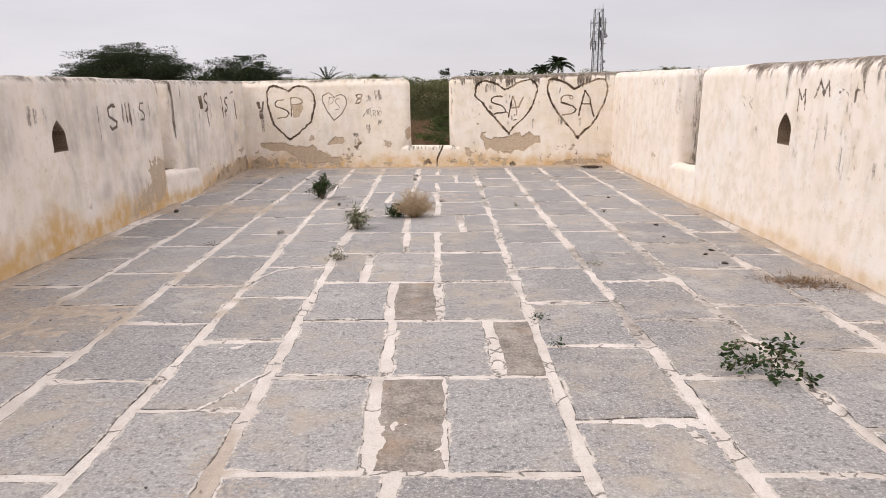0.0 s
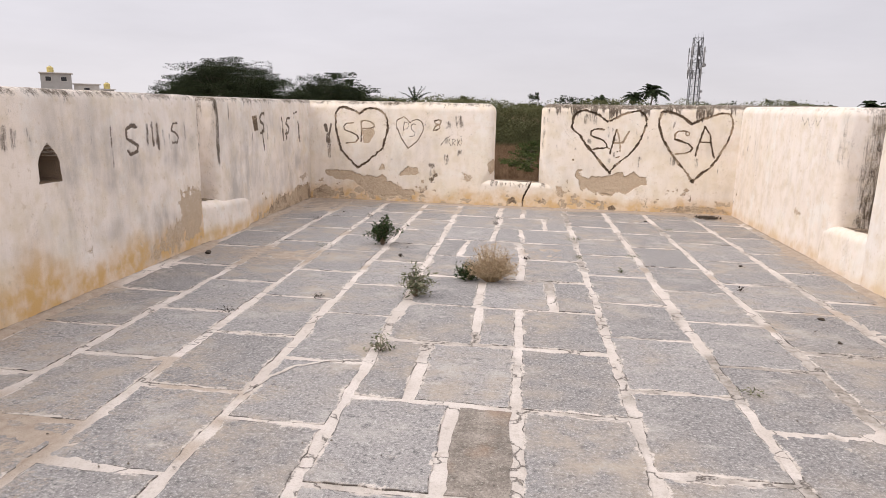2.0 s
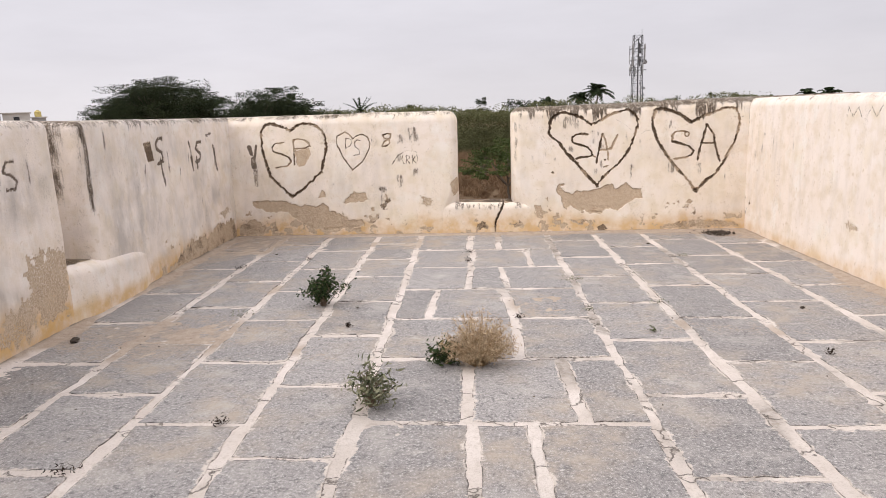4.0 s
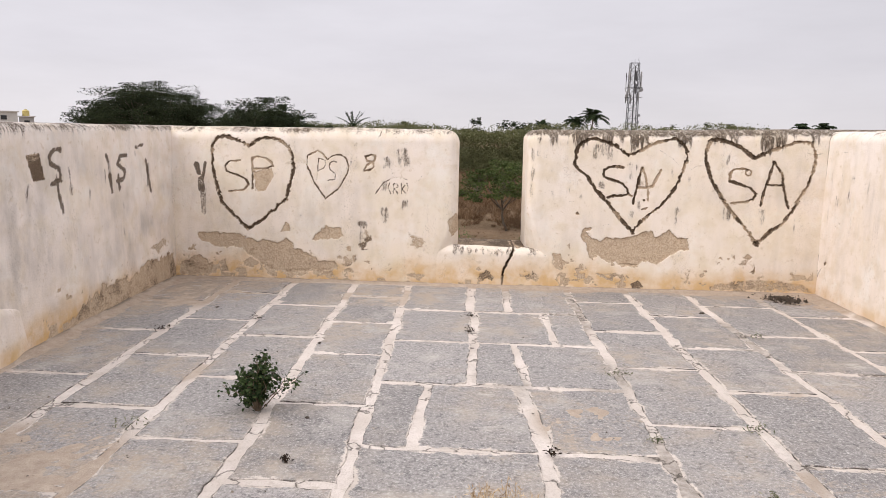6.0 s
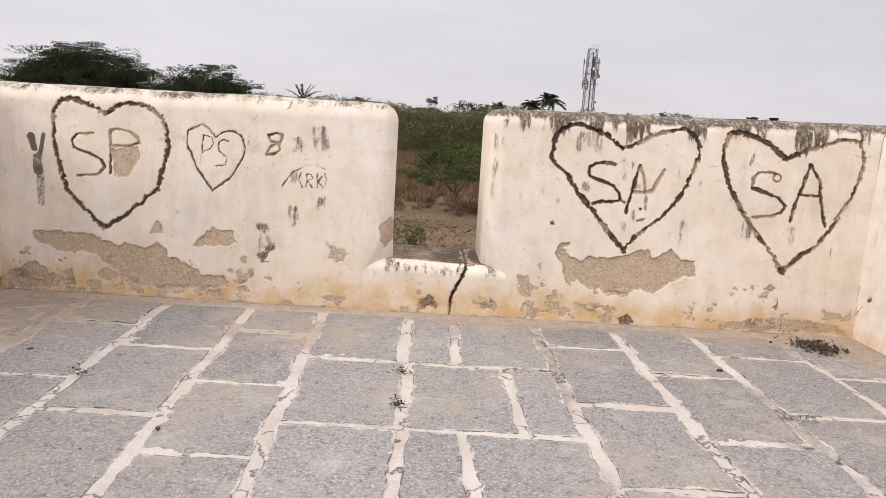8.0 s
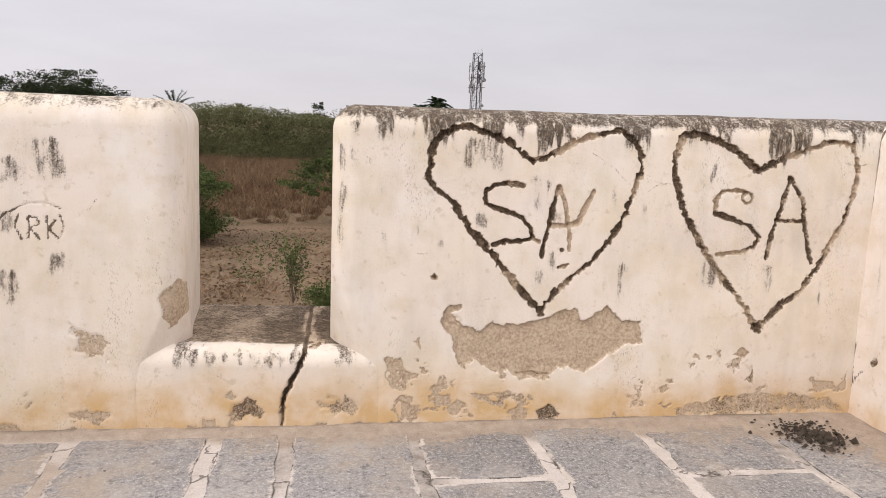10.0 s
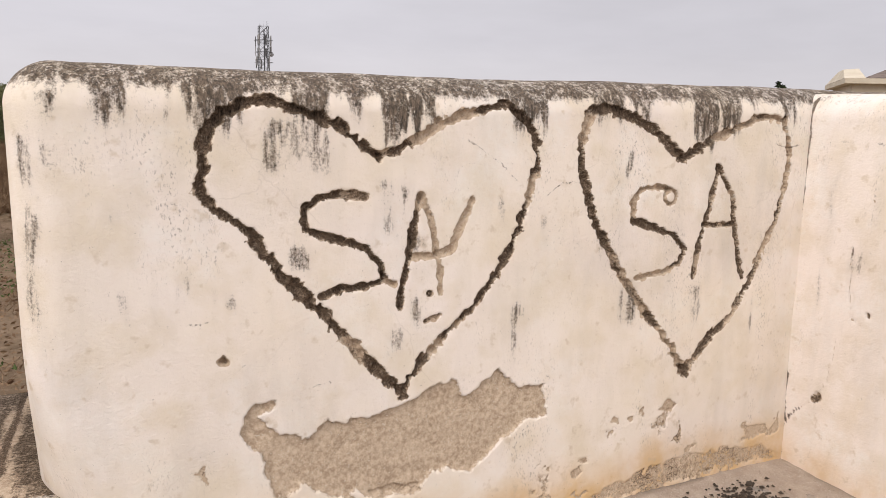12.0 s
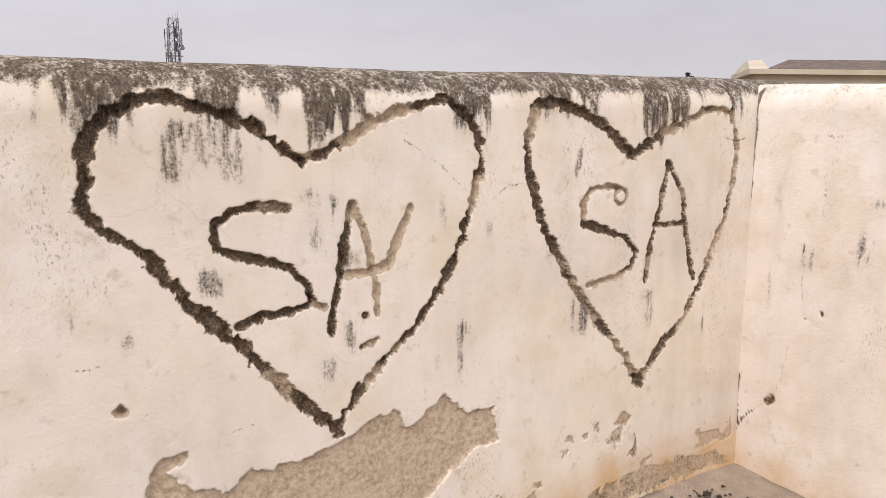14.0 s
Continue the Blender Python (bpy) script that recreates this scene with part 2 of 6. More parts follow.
def mortar_material():
    m, t, b = mat("lime_mortar_and_sand")
    v = co(t)
    big, mid, fine = noise_tex(t, v, 2.2, 5), noise_tex(t, v, 15, 7, 0.72), noise_tex(t, v, 95, 4, 0.8)
    vor = t.nodes.new("ShaderNodeTexVoronoi")
    vor.feature = "DISTANCE_TO_EDGE"
    vor.inputs["Scale"].default_value = 1.7
    warp = t.nodes.new("ShaderNodeVectorMath")
    warp.operation = "ADD"
    nz = t.nodes.new("ShaderNodeTexNoise")
    nz.inputs["Scale"].default_value = 9
    nz.inputs["Detail"].default_value = 5
    t.links.new(v, nz.inputs["Vector"])
    t.links.new(v, warp.inputs[0])
    sc = t.nodes.new("ShaderNodeVectorMath")
    sc.operation = "SCALE"
    sc.inputs["Scale"].default_value = 0.28
    t.links.new(nz.outputs["Color"], sc.inputs[0])
    t.links.new(sc.outputs[0], warp.inputs[1])
    t.links.new(warp.outputs[0], vor.inputs["Vector"])
    base = blend(t, span(t, big, 0.35, 0.65), (0.58, 0.52, 0.475), (0.73, 0.67, 0.63))
    base = blend(t, span(t, mid, 0.54, 0.68, 0, 0.55), base, (0.42, 0.36, 0.31))
    base = blend(t, span(t, noise_tex(t, v, 0.55, 4), 0.52, 0.7, 0, 0.4), base, (0.50, 0.44, 0.39))
    sand = blend(t, span(t, mid, 0.3, 0.7), (0.34, 0.268, 0.212), (0.53, 0.445, 0.37))
    sand = blend(t, span(t, noise_tex(t, v, 130, 4, 0.85), 0.54, 0.68, 0, 0.75), sand, (0.62, 0.54, 0.46))
    sand = blend(t, span(t, noise_tex(t, v, 60, 4, 0.85), 0.56, 0.66, 0, 0.6), sand, (0.16, 0.12, 0.09))
    base = blend(t, attr(t, "sand"), base, sand)
    base = blend(t, span(t, fine, 0.50, 0.70, 0, 0.5), base, (0.36, 0.30, 0.25))
    crack = calc(t, "MULTIPLY", span(t, vor.outputs["Distance"], 0.0, 0.016, 1, 0), span(t, attr(t, "sand"), 0.0, 0.3, 1, 0))
    dirt = calc(t, "MULTIPLY", attr(t, "dirt"), span(t, mid, 0.35, 0.6, 0.4, 1.0))
    base = blend(t, dirt, base, (0.10, 0.085, 0.065))
    base = blend(t, calc(t, "MULTIPLY", crack, 0.85), base, (0.07, 0.06, 0.05))
    t.links.new(base, b.inputs["Base Color"])
    b.inputs["Roughness"].default_value = 0.95
    b.inputs["Specular IOR Level"].default_value = 0.1
    bump(t, b, calc(t, "SUBTRACT", calc(t, "ADD", calc(t, "MULTIPLY", mid, 0.6), calc(t, "MULTIPLY", fine, 0.4)), calc(t, "MULTIPLY", crack, 0.6)), 0.8, 0.02)
    return m


def leaf_material(name, a, c, rough=0.6):
    m, t, b = mat(name)
    g = t.nodes.new("ShaderNodeNewGeometry")
    v = co(t)
    base = blend(t, g.outputs["Random Per Island"], a, c)
    base = blend(t, span(t, noise_tex(t, v, 0.8, 3), 0.35, 0.65, 0, 0.5), base, tuple(0.6 * x for x in a))
    t.links.new(base, b.inputs["Base Color"])
    b.inputs["Roughness"].default_value = rough
    b.inputs["Specular IOR Level"].default_value = 0.12
    return m


def plain_material(name, a, c, scale=6.0, rough=0.85, metal=0.0):
    m, t, b = mat(name)
    v = co(t)
    n = noise_tex(t, v, scale, 6, 0.65)
    t.links.new(blend(t, span(t, n, 0.3, 0.7), a, c), b.inputs["Base Color"])
    b.inputs["Roughness"].default_value, b.inputs["Metallic"].default_value = rough, metal
    bump(t, b, n, 0.3, 0.02)
    return m


def soil_material():
    m, t, b = mat("dry_soil")
    v = co(t)
    big, mid, fine = noise_tex(t, v, 0.06, 5), noise_tex(t, v, 0.7, 6, 0.65), noise_tex(t, v, 6, 5, 0.7)
    base = blend(t, span(t, big, 0.35, 0.65), (0.165, 0.118, 0.077), (0.25, 0.182, 0.125))
    base = blend(t, span(t, mid, 0.45, 0.7, 0, 0.6), base, (0.085, 0.06, 0.037))
    base = blend(t, span(t, fine, 0.48, 0.68, 0, 0.7), base, (0.31, 0.225, 0.155))
    base = blend(t, attr(t, "track"), base, (0.29, 0.205, 0.14))
    t.links.new(base, b.inputs["Base Color"])
    b.inputs["Roughness"].default_value = 1.0
    b.inputs["Specular IOR Level"].default_value = 0.0
    bump(t, b, calc(t, "ADD", calc(t, "MULTIPLY", mid, 0.5), calc(t, "MULTIPLY", fine, 0.5)), 0.8, 0.25)
    return m


PLASTER = plaster_material()
SLAB = slab_material()
BROWN_SLAB = brown_slab_material()
MORTAR = mortar_material()
SOIL = soil_material()
LEAF_SHRUB = leaf_material("dark_green_leaf", (0.014, 0.03, 0.012), (0.065, 0.095, 0.032), 0.5)
LEAF_PALE = leaf_material("dusty_green_leaf", (0.07, 0.085, 0.045), (0.34, 0.33, 0.22), 0.6)
LEAF_ACACIA = leaf_material("acacia_leaf", (0.020, 0.030, 0.014), (0.055, 0.070, 0.030), 0.7)
LEAF_SCRUB = leaf_material("scrub_leaf", (0.05, 0.075, 0.022), (0.13, 0.16, 0.055), 0.7)
LEAF_HEDGE = leaf_material("thicket_leaf", (0.105, 0.11, 0.05), (0.235, 0.235, 0.115), 0.7)
DRY_STRAW = leaf_material("dry_straw", (0.30, 0.20, 0.11), (0.70, 0.56, 0.38), 0.8)
DRY_GRASS = leaf_material("dry_brown_grass", (0.14, 0.082, 0.048), (0.32, 0.215, 0.13), 0.9)
DEAD_LEAF = leaf_material("dead_leaf", (0.02, 0.014, 0.01), (0.06, 0.04, 0.028), 0.8)
PALM_LEAF = leaf_material("palm_frond", (0.02, 0.035, 0.015), (0.05, 0.07, 0.03), 0.6)
BARK = plain_material("grey_brown_bark", (0.07, 0.055, 0.04), (0.15, 0.12, 0.09), 9.0)
TWIG = plain_material("brown_twig", (0.10, 0.07, 0.045), (0.20, 0.15, 0.10), 40.0)
STEEL = plain_material("galvanised_steel", (0.05, 0.05, 0.053), (0.11, 0.11, 0.115), 2.0, 0.6, 0.3)
ANTENNA_GREY = plain_material("antenna_grey", (0.25, 0.25, 0.26), (0.40, 0.40, 0.40), 2.0, 0.5)
HOUSE_WHITE = plain_material("house_paint", (0.55, 0.53, 0.50), (0.68, 0.66, 0.63), 0.6)
HOUSE_GREY = plain_material("dark_house_wall", (0.38, 0.37, 0.36), (0.48, 0.47, 0.46), 0.6)
TANK_YELLOW = plain_material("yellow_plastic", (0.48, 0.38, 0.12), (0.58, 0.47, 0.18), 0.6, 0.5)
ROOF_DARK = plain_material("weathered_roof", (0.05, 0.032, 0.026), (0.22, 0.165, 0.135), 2.5)
CREAM_WALL = plain_material("cream_wall_paint", (0.50, 0.43, 0.32), (0.62, 0.56, 0.45), 0.8)
GLASS_DARK = plain_material("dark_window", (0.02, 0.02, 0.022), (0.04, 0.04, 0.045), 1.0, 0.15)
FORT_STONE = plain_material("fort_stone", (0.22, 0.17, 0.13), (0.36, 0.29, 0.22), 1.2)
CLOD = plain_material("dark_clod", (0.025, 0.018, 0.012), (0.075, 0.055, 0.04), 25.0)
PEBBLE = leaf_material("pebble", (0.12, 0.10, 0.085), (0.34, 0.29, 0.24), 0.9)


# ---- mesh helpers ----
def mesh_of(name, verts, faces, material, smooth=False):
    me = bpy.data.meshes.new(name)
    me.from_pydata([tuple(v) for v in np.asarray(verts, float).tolist()], [], faces if isinstance(faces, list) else faces.tolist())
    me.materials.append(material)
    if smooth:
        me.shade_smooth()
    return me


def thing(name, label, category, at=(0, 0, 0), group="", kind=""):
    ob = new(name)
    ob.location = at
    return tagged(ob, label, category, group, kind)


def piece(name, me, parent=None, label=""):
    ob = new(name, me)
    if parent is not None:
        ob.parent = parent
    return tagged(ob, label)


def part(name, bm, material, parent, label=""):
    me = bpy.data.meshes.new(name)
    bm.to_mesh(me)
    bm.free()
    me.materials.append(material)
    return piece(name, me, parent, label)


def lattice_hash(ix, iy, seed):
    h = (ix.astype(np.int64) * 374761393 + iy.astype(np.int64) * 668265263 + seed * 1274126177) & 0xFFFFFFFF
    h = ((h ^ (h >> 13)) * 1103515245) & 0xFFFFFFFF
    return ((h ^ (h >> 16)) & 0xFFFF) / 65535.0


def vnoise(x, y, seed=0):
    x, y = np.asarray(x, float), np.asarray(y, float)
    x, y = np.broadcast_arrays(x, y)
    ix, iy = np.floor(x), np.floor(y)
    fx, fy = x - ix, y - iy
    fx, fy = fx * fx * (3 - 2 * fx), fy * fy * (3 - 2 * fy)
    a, b = lattice_hash(ix, iy, seed), lattice_hash(ix + 1, iy, seed)
    c, d = lattice_hash(ix, iy + 1, seed), lattice_hash(ix + 1, iy + 1, seed)
    return (a * (1 - fx) + b * fx) * (1 - fy) + (c * (1 - fx) + d * fx) * fy


def fbm(x, y, seed=0, octaves=4):
    total, amp, norm = 0, 1.0, 0.0
    for o in range(octaves):
        total = total + amp * vnoise(np.asarray(x) * 2**o, np.asarray(y) * 2**o, seed + 17 * o)
        norm, amp = norm + amp, amp * 0.55
    return total / norm


def ease(v, lo, hi):
    k = np.clip((v - lo) / (hi - lo), 0, 1)
    return k * k * (3 - 2 * k)


def stroke_distance(s, z, pts):
    best = np.full(s.shape, 9.0)
    for (ax, az), (bx, bz) in zip(pts, pts[1:]):
        dx, dz = bx - ax, bz - az
        k = np.clip(((s - ax) * dx + (z - az) * dz) / (dx * dx + dz * dz + 1e-9), 0, 1)
        best = np.minimum(best, np.hypot(s - ax - k * dx, z - az - k * dz))
    return best


def inside(s, z, poly):
    res = np.zeros(s.shape, bool)
    for (ax, az), (bx, bz) in zip(poly, poly[1:] + poly[:1]):
        if az != bz:
            res ^= ((az > z) != (bz > z)) & (s < (bx - ax) * (z - az) / (bz - az) + ax)
    return res


def steps(a, b, step, fine=()):
    cuts = [a]
    while cuts[-1] < b - 1e-6:
        here = step
        for lo, hi, st in fine:
            if lo <= cuts[-1] < hi:
                here = st
        cuts.append(min(b, cuts[-1] + here))
    if cuts[-1] - cuts[-2] < 0.3 * step:
        cuts.pop(-2)
    return np.array(cuts)


def near(pts, pad):
    a = np.array(pts)
    return (a[:, 0].min() - pad, a[:, 0].max() + pad, a[:, 1].min() - pad, a[:, 1].max() + pad)


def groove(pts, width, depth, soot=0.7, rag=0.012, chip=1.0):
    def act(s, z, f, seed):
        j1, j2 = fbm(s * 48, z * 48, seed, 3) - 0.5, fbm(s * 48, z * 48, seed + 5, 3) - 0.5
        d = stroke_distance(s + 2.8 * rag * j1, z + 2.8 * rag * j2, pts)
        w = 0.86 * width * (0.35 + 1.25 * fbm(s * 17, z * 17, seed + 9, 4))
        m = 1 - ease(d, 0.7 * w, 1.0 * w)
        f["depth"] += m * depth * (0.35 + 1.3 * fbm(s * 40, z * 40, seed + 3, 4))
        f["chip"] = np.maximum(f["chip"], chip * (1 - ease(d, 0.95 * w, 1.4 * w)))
        # mould and the carving's inner shadow, both put into the colour
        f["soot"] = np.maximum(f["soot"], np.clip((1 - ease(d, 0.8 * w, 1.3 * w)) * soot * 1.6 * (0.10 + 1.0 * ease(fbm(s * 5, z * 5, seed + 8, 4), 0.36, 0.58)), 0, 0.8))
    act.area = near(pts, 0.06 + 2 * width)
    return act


def hairline(pts, soot=0.45, width=0.005, whole=0.2):
    """A fine crack that comes and goes."""
    def act(s, z, f, seed):
        d = stroke_distance(s + 0.012 * (fbm(s * 30, z * 30, seed, 3) - 0.5), z + 0.012 * (fbm(s * 30, z * 30, seed + 5, 3) - 0.5), pts)
        f["soot"] = np.maximum(f["soot"], soot * (1 - ease(d, 0.2 * width, width)) * np.maximum(whole, ease(fbm(s * 12, z * 12, seed + 3, 2), 0.4, 0.55)))
    act.area = near(pts, 0.05)
    return act


def scratch(pts, width, soot=0.8, depth=0.003):
    return groove(pts, width, depth, soot * 1.5, 0.003, 0.45)


def patch(poly, depth=0.008, soot=0.0, rag=0.03, chip=1.0):
    def act(s, z, f, seed):
        q1 = s + rag * (fbm(s * 16, z * 16, seed + 31, 5) - 0.5) * 2.4
        q2 = z + rag * (fbm(s * 16, z * 16, seed + 37, 5) - 0.5) * 2.4
        gap = stroke_distance(q1, q2, poly + poly[:1]) * np.where(inside(q1, q2, poly), 1, -1)
        m = ease(gap, -0.002, 0.003)
        f["depth"] += m * depth * (0.7 + 0.6 * fbm(s * 30, z * 30, seed + 2, 3))
        f["chip"] = np.maximum(f["chip"], chip * ease(gap, -0.012, 0.012))
        if soot:
            f["soot"] = np.maximum(f["soot"], m * np.minimum(1, max(0, soot - 1) + soot * ease(fbm(s * 7, z * 7, seed + 4, 3), 0.35, 0.7)))
    act.area = near(poly, 0.1)
    return act


def smear(s0, z0, z1, width, strength):
    def act(s, z, f, seed):
        off = s - s0 + 0.05 * (vnoise(z * 6, s * 0, seed) - 0.5)
        m = (1 - ease(np.abs(off), 0.2 * width, 1.15 * width)) * ease(z, z0, z0 + 0.5 * (z1 - z0)) * (1 - ease(z, z1 - 0.05, z1))
        m = m * (0.5 + 0.7 * fbm(s * 22, (z - f["d"]) * 7, seed + 6, 4)) * (0.55 + 0.7 * fbm(s * 8, (z - f["d"]) * 8, seed + 7, 3))
        f["stain"] = np.maximum(f["stain"], np.clip(1.5 * (0.2 + 0.66 * strength) * m * (0.45 + 0.9 * ease(fbm(s * 34, (z - f["d"]) * 10, seed + 9, 3), 0.3, 0.65)), 0, 0.74))
    act.area = (s0 - 1.3 * width - 0.04, s0 + 1.3 * width + 0.04, z0 - 0.02, z1 + 0.02)
    return act


def inked(pts, width, soot=0.9, depth=0.002):
    """A solid black brush or charcoal stroke with ragged sides."""
    def act(s, z, f, seed):
        d = stroke_distance(s + 0.012 * (fbm(s * 40, z * 40, seed, 3) - 0.5), z + 0.012 * (fbm(s * 40, z * 40, seed + 5, 3) - 0.5), pts)
        w = width * (0.6 + 0.8 * fbm(s * 12, z * 12, seed + 9, 3))
        m = 1 - ease(d, 0.75 * w, 1.15 * w)
        f["depth"] += m * depth
        f["soot"] = np.maximum(f["soot"], m * np.clip(soot * (0.55 + 0.8 * fbm(s * 9, z * 9, seed + 4, 3)), 0, 1))
    act.area = near(pts, 0.05 + 2 * width)
    return act


def runs_down(cols):
    """Black rain runs from a wall's top, each (from, to, lowest point, strength)."""
    def act(s, z, f, seed):
        for i, (lo, hi, foot, k) in enumerate(cols):
            half, mid = 0.5 * (hi - lo), 0.5 * (hi + lo)
            off = np.abs(s - mid + 0.03 * (fbm(s * 9, z * 9, seed + i, 3) - 0.5))
            end = foot + 0.16 * (fbm(s * 34, s * 0 + i, seed + 3, 3) - 0.5)
            m = (1 - ease(off, 0.6 * half, 1.35 * half)) * ease(z, end - 0.05, end + 0.10)
            m = m * (0.62 + 0.7 * fbm(s * 46, z * 2.6, seed + 6, 4)) * (0.75 + 0.5 * fbm(s * 9, z * 7, seed + 7, 3))
            f["stain"] = np.maximum(f["stain"], np.clip(1.1 * k * m, 0, 0.95))
    act.area = (min(c[0] for c in cols) - 0.1, max(c[1] for c in cols) + 0.1, min(c[2] for c in cols) - 0.15, 9)
    return act


def flakes(lo, hi, zlo, zhi, thresh, depth=0.004, soot=0.25, chip=0.7):
    """Many small ragged flakes fallen from the limewash, thicker towards the foot."""
    def act(s, z, f, seed):
        n = fbm(s * 10, z * 12, seed + 21, 5)
        t = thresh + 0.16 * ease(z, zlo, zhi) + 0.3 * (1 - ease(s, lo, lo + 0.12)) + 0.3 * ease(s, hi - 0.12, hi)
        m = ease(n, t - 0.006, t + 0.012)
        f["depth"] += m * depth
        f["chip"] = np.maximum(f["chip"], chip * ease(n, t - 0.02, t + 0.02))
        f["soot"] = np.maximum(f["soot"], soot * m * ease(fbm(s * 6, z * 6, seed + 23, 3), 0.48, 0.62))
    act.area = (lo, hi, zlo - 0.06, zhi)
    return act


def mould(height, length, thresh, strength=1.0, lo=-99, hi=99):
    """Black growth along a wall's top, running down in columns."""
    def act(s, z, f, seed):
        wide = ease(fbm(s * 3.2, z * 1.5 + 3.1, seed + 41, 4), thresh, thresh + 0.42)
        col = ease(fbm(s * 11, z * 1.2 + 1.7, seed + 43, 4), 0.3, 0.68)
        run = length * wide * (0.12 + 0.9 * col)
        below = f["h"] - z
        rim = (1 - ease(below, 0.015, 0.10)) * (0.6 + 0.4 * wide)
        fade = np.clip(1.1 - below / (0.03 + run), 0, 1) * ease(run, 0.0, 0.05)
        m = np.maximum(rim, fade) * (0.55 + 0.75 * fbm(s * 30, (z - f["d"]) * 5, seed + 44, 4)) * (0.65 + 0.55 * fbm(s * 6, f["d"] * 6 + z * 4, seed + 45, 3))
        m = m * ease(s, lo, lo + 0.3) * (1 - ease(s, hi - 0.3, hi))
        f["stain"] = np.maximum(f["stain"], np.clip(strength * m, 0, 0.92))
    act.area = (lo, hi, -1, 9)
    return act


def jamb_mould_shade(s0, deep, z0, strength, soft=0.12, slope=0.0):
    """Black growth, and shade painted as colour, deep on an embrasure's side."""
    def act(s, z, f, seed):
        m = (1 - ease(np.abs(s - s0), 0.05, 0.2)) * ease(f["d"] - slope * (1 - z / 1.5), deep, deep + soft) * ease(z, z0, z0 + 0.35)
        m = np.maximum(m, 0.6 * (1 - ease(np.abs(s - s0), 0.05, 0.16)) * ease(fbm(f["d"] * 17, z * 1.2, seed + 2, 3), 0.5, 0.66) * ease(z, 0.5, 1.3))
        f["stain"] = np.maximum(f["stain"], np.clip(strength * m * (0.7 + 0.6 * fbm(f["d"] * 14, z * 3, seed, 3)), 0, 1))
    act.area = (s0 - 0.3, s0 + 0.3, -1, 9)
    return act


def rubble_crack(s0, wander, width):
    """A broken line across the top of a sill."""
    def act(s, z, f, seed):
        line = s0 + wander * np.sin(7 * f["d"]) + 0.05 * (vnoise(f["d"] * 16, s * 0, seed) - 0.5)
        m = (1 - ease(np.abs(s - line), 0.4 * width, width)) * ease(f["d"], 0.03, 0.08) * ease(z, 0.26, 0.3)
        f["chip"] = np.maximum(f["chip"], m)
        f["soot"] = np.maximum(f["soot"], 0.8 * m * ease(fbm(s * 40, f["d"] * 40, seed, 3), 0.4, 0.6))
        f["stain"] = f["stain"] * (1 - 0.8 * m)
    act.area = (s0 - 0.3, s0 + 0.3, 0.2, 9)
    return act


def worn_top(edge, dark, lo, hi):
    """Bare grey-brown sill top, dark with damp towards one end, streaked over its front edge."""
    def act(s, z, f, seed):
        blot = fbm(s * 5, f["d"] * 5, seed, 4)
        on = ease(f["d"] + 0.10 * (blot - 0.5), edge, edge + 0.05)
        f["chip"] = np.maximum(f["chip"], 0.8 * on)
        streak = fbm(s * 22, f["d"] * 5, seed + 3, 4)
        m = on * (0.72 + 0.25 * ease(s, lo, hi) + 1.0 * (blot - 0.5)) + (1 - on) * ease(z, 0.27, 0.36) * ease(streak, 0.45, 0.65) * dark
        f["stain"] = np.maximum(f["stain"], np.clip(m, 0, 0.95))
    act.area = (-99, 99, 0.2, 9)
    return act


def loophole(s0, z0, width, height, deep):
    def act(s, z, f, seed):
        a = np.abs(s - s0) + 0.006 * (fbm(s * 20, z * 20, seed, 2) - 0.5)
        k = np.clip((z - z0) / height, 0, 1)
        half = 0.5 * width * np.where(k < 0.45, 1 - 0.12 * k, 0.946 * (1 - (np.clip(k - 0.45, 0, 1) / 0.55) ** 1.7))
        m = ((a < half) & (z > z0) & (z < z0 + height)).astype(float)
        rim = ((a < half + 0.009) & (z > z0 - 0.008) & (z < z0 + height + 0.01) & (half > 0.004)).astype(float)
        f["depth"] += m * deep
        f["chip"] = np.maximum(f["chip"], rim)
        # the tunnel's shade is put into the colour, from the rim inwards
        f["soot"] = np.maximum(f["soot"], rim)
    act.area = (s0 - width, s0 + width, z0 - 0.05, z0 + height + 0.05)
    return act


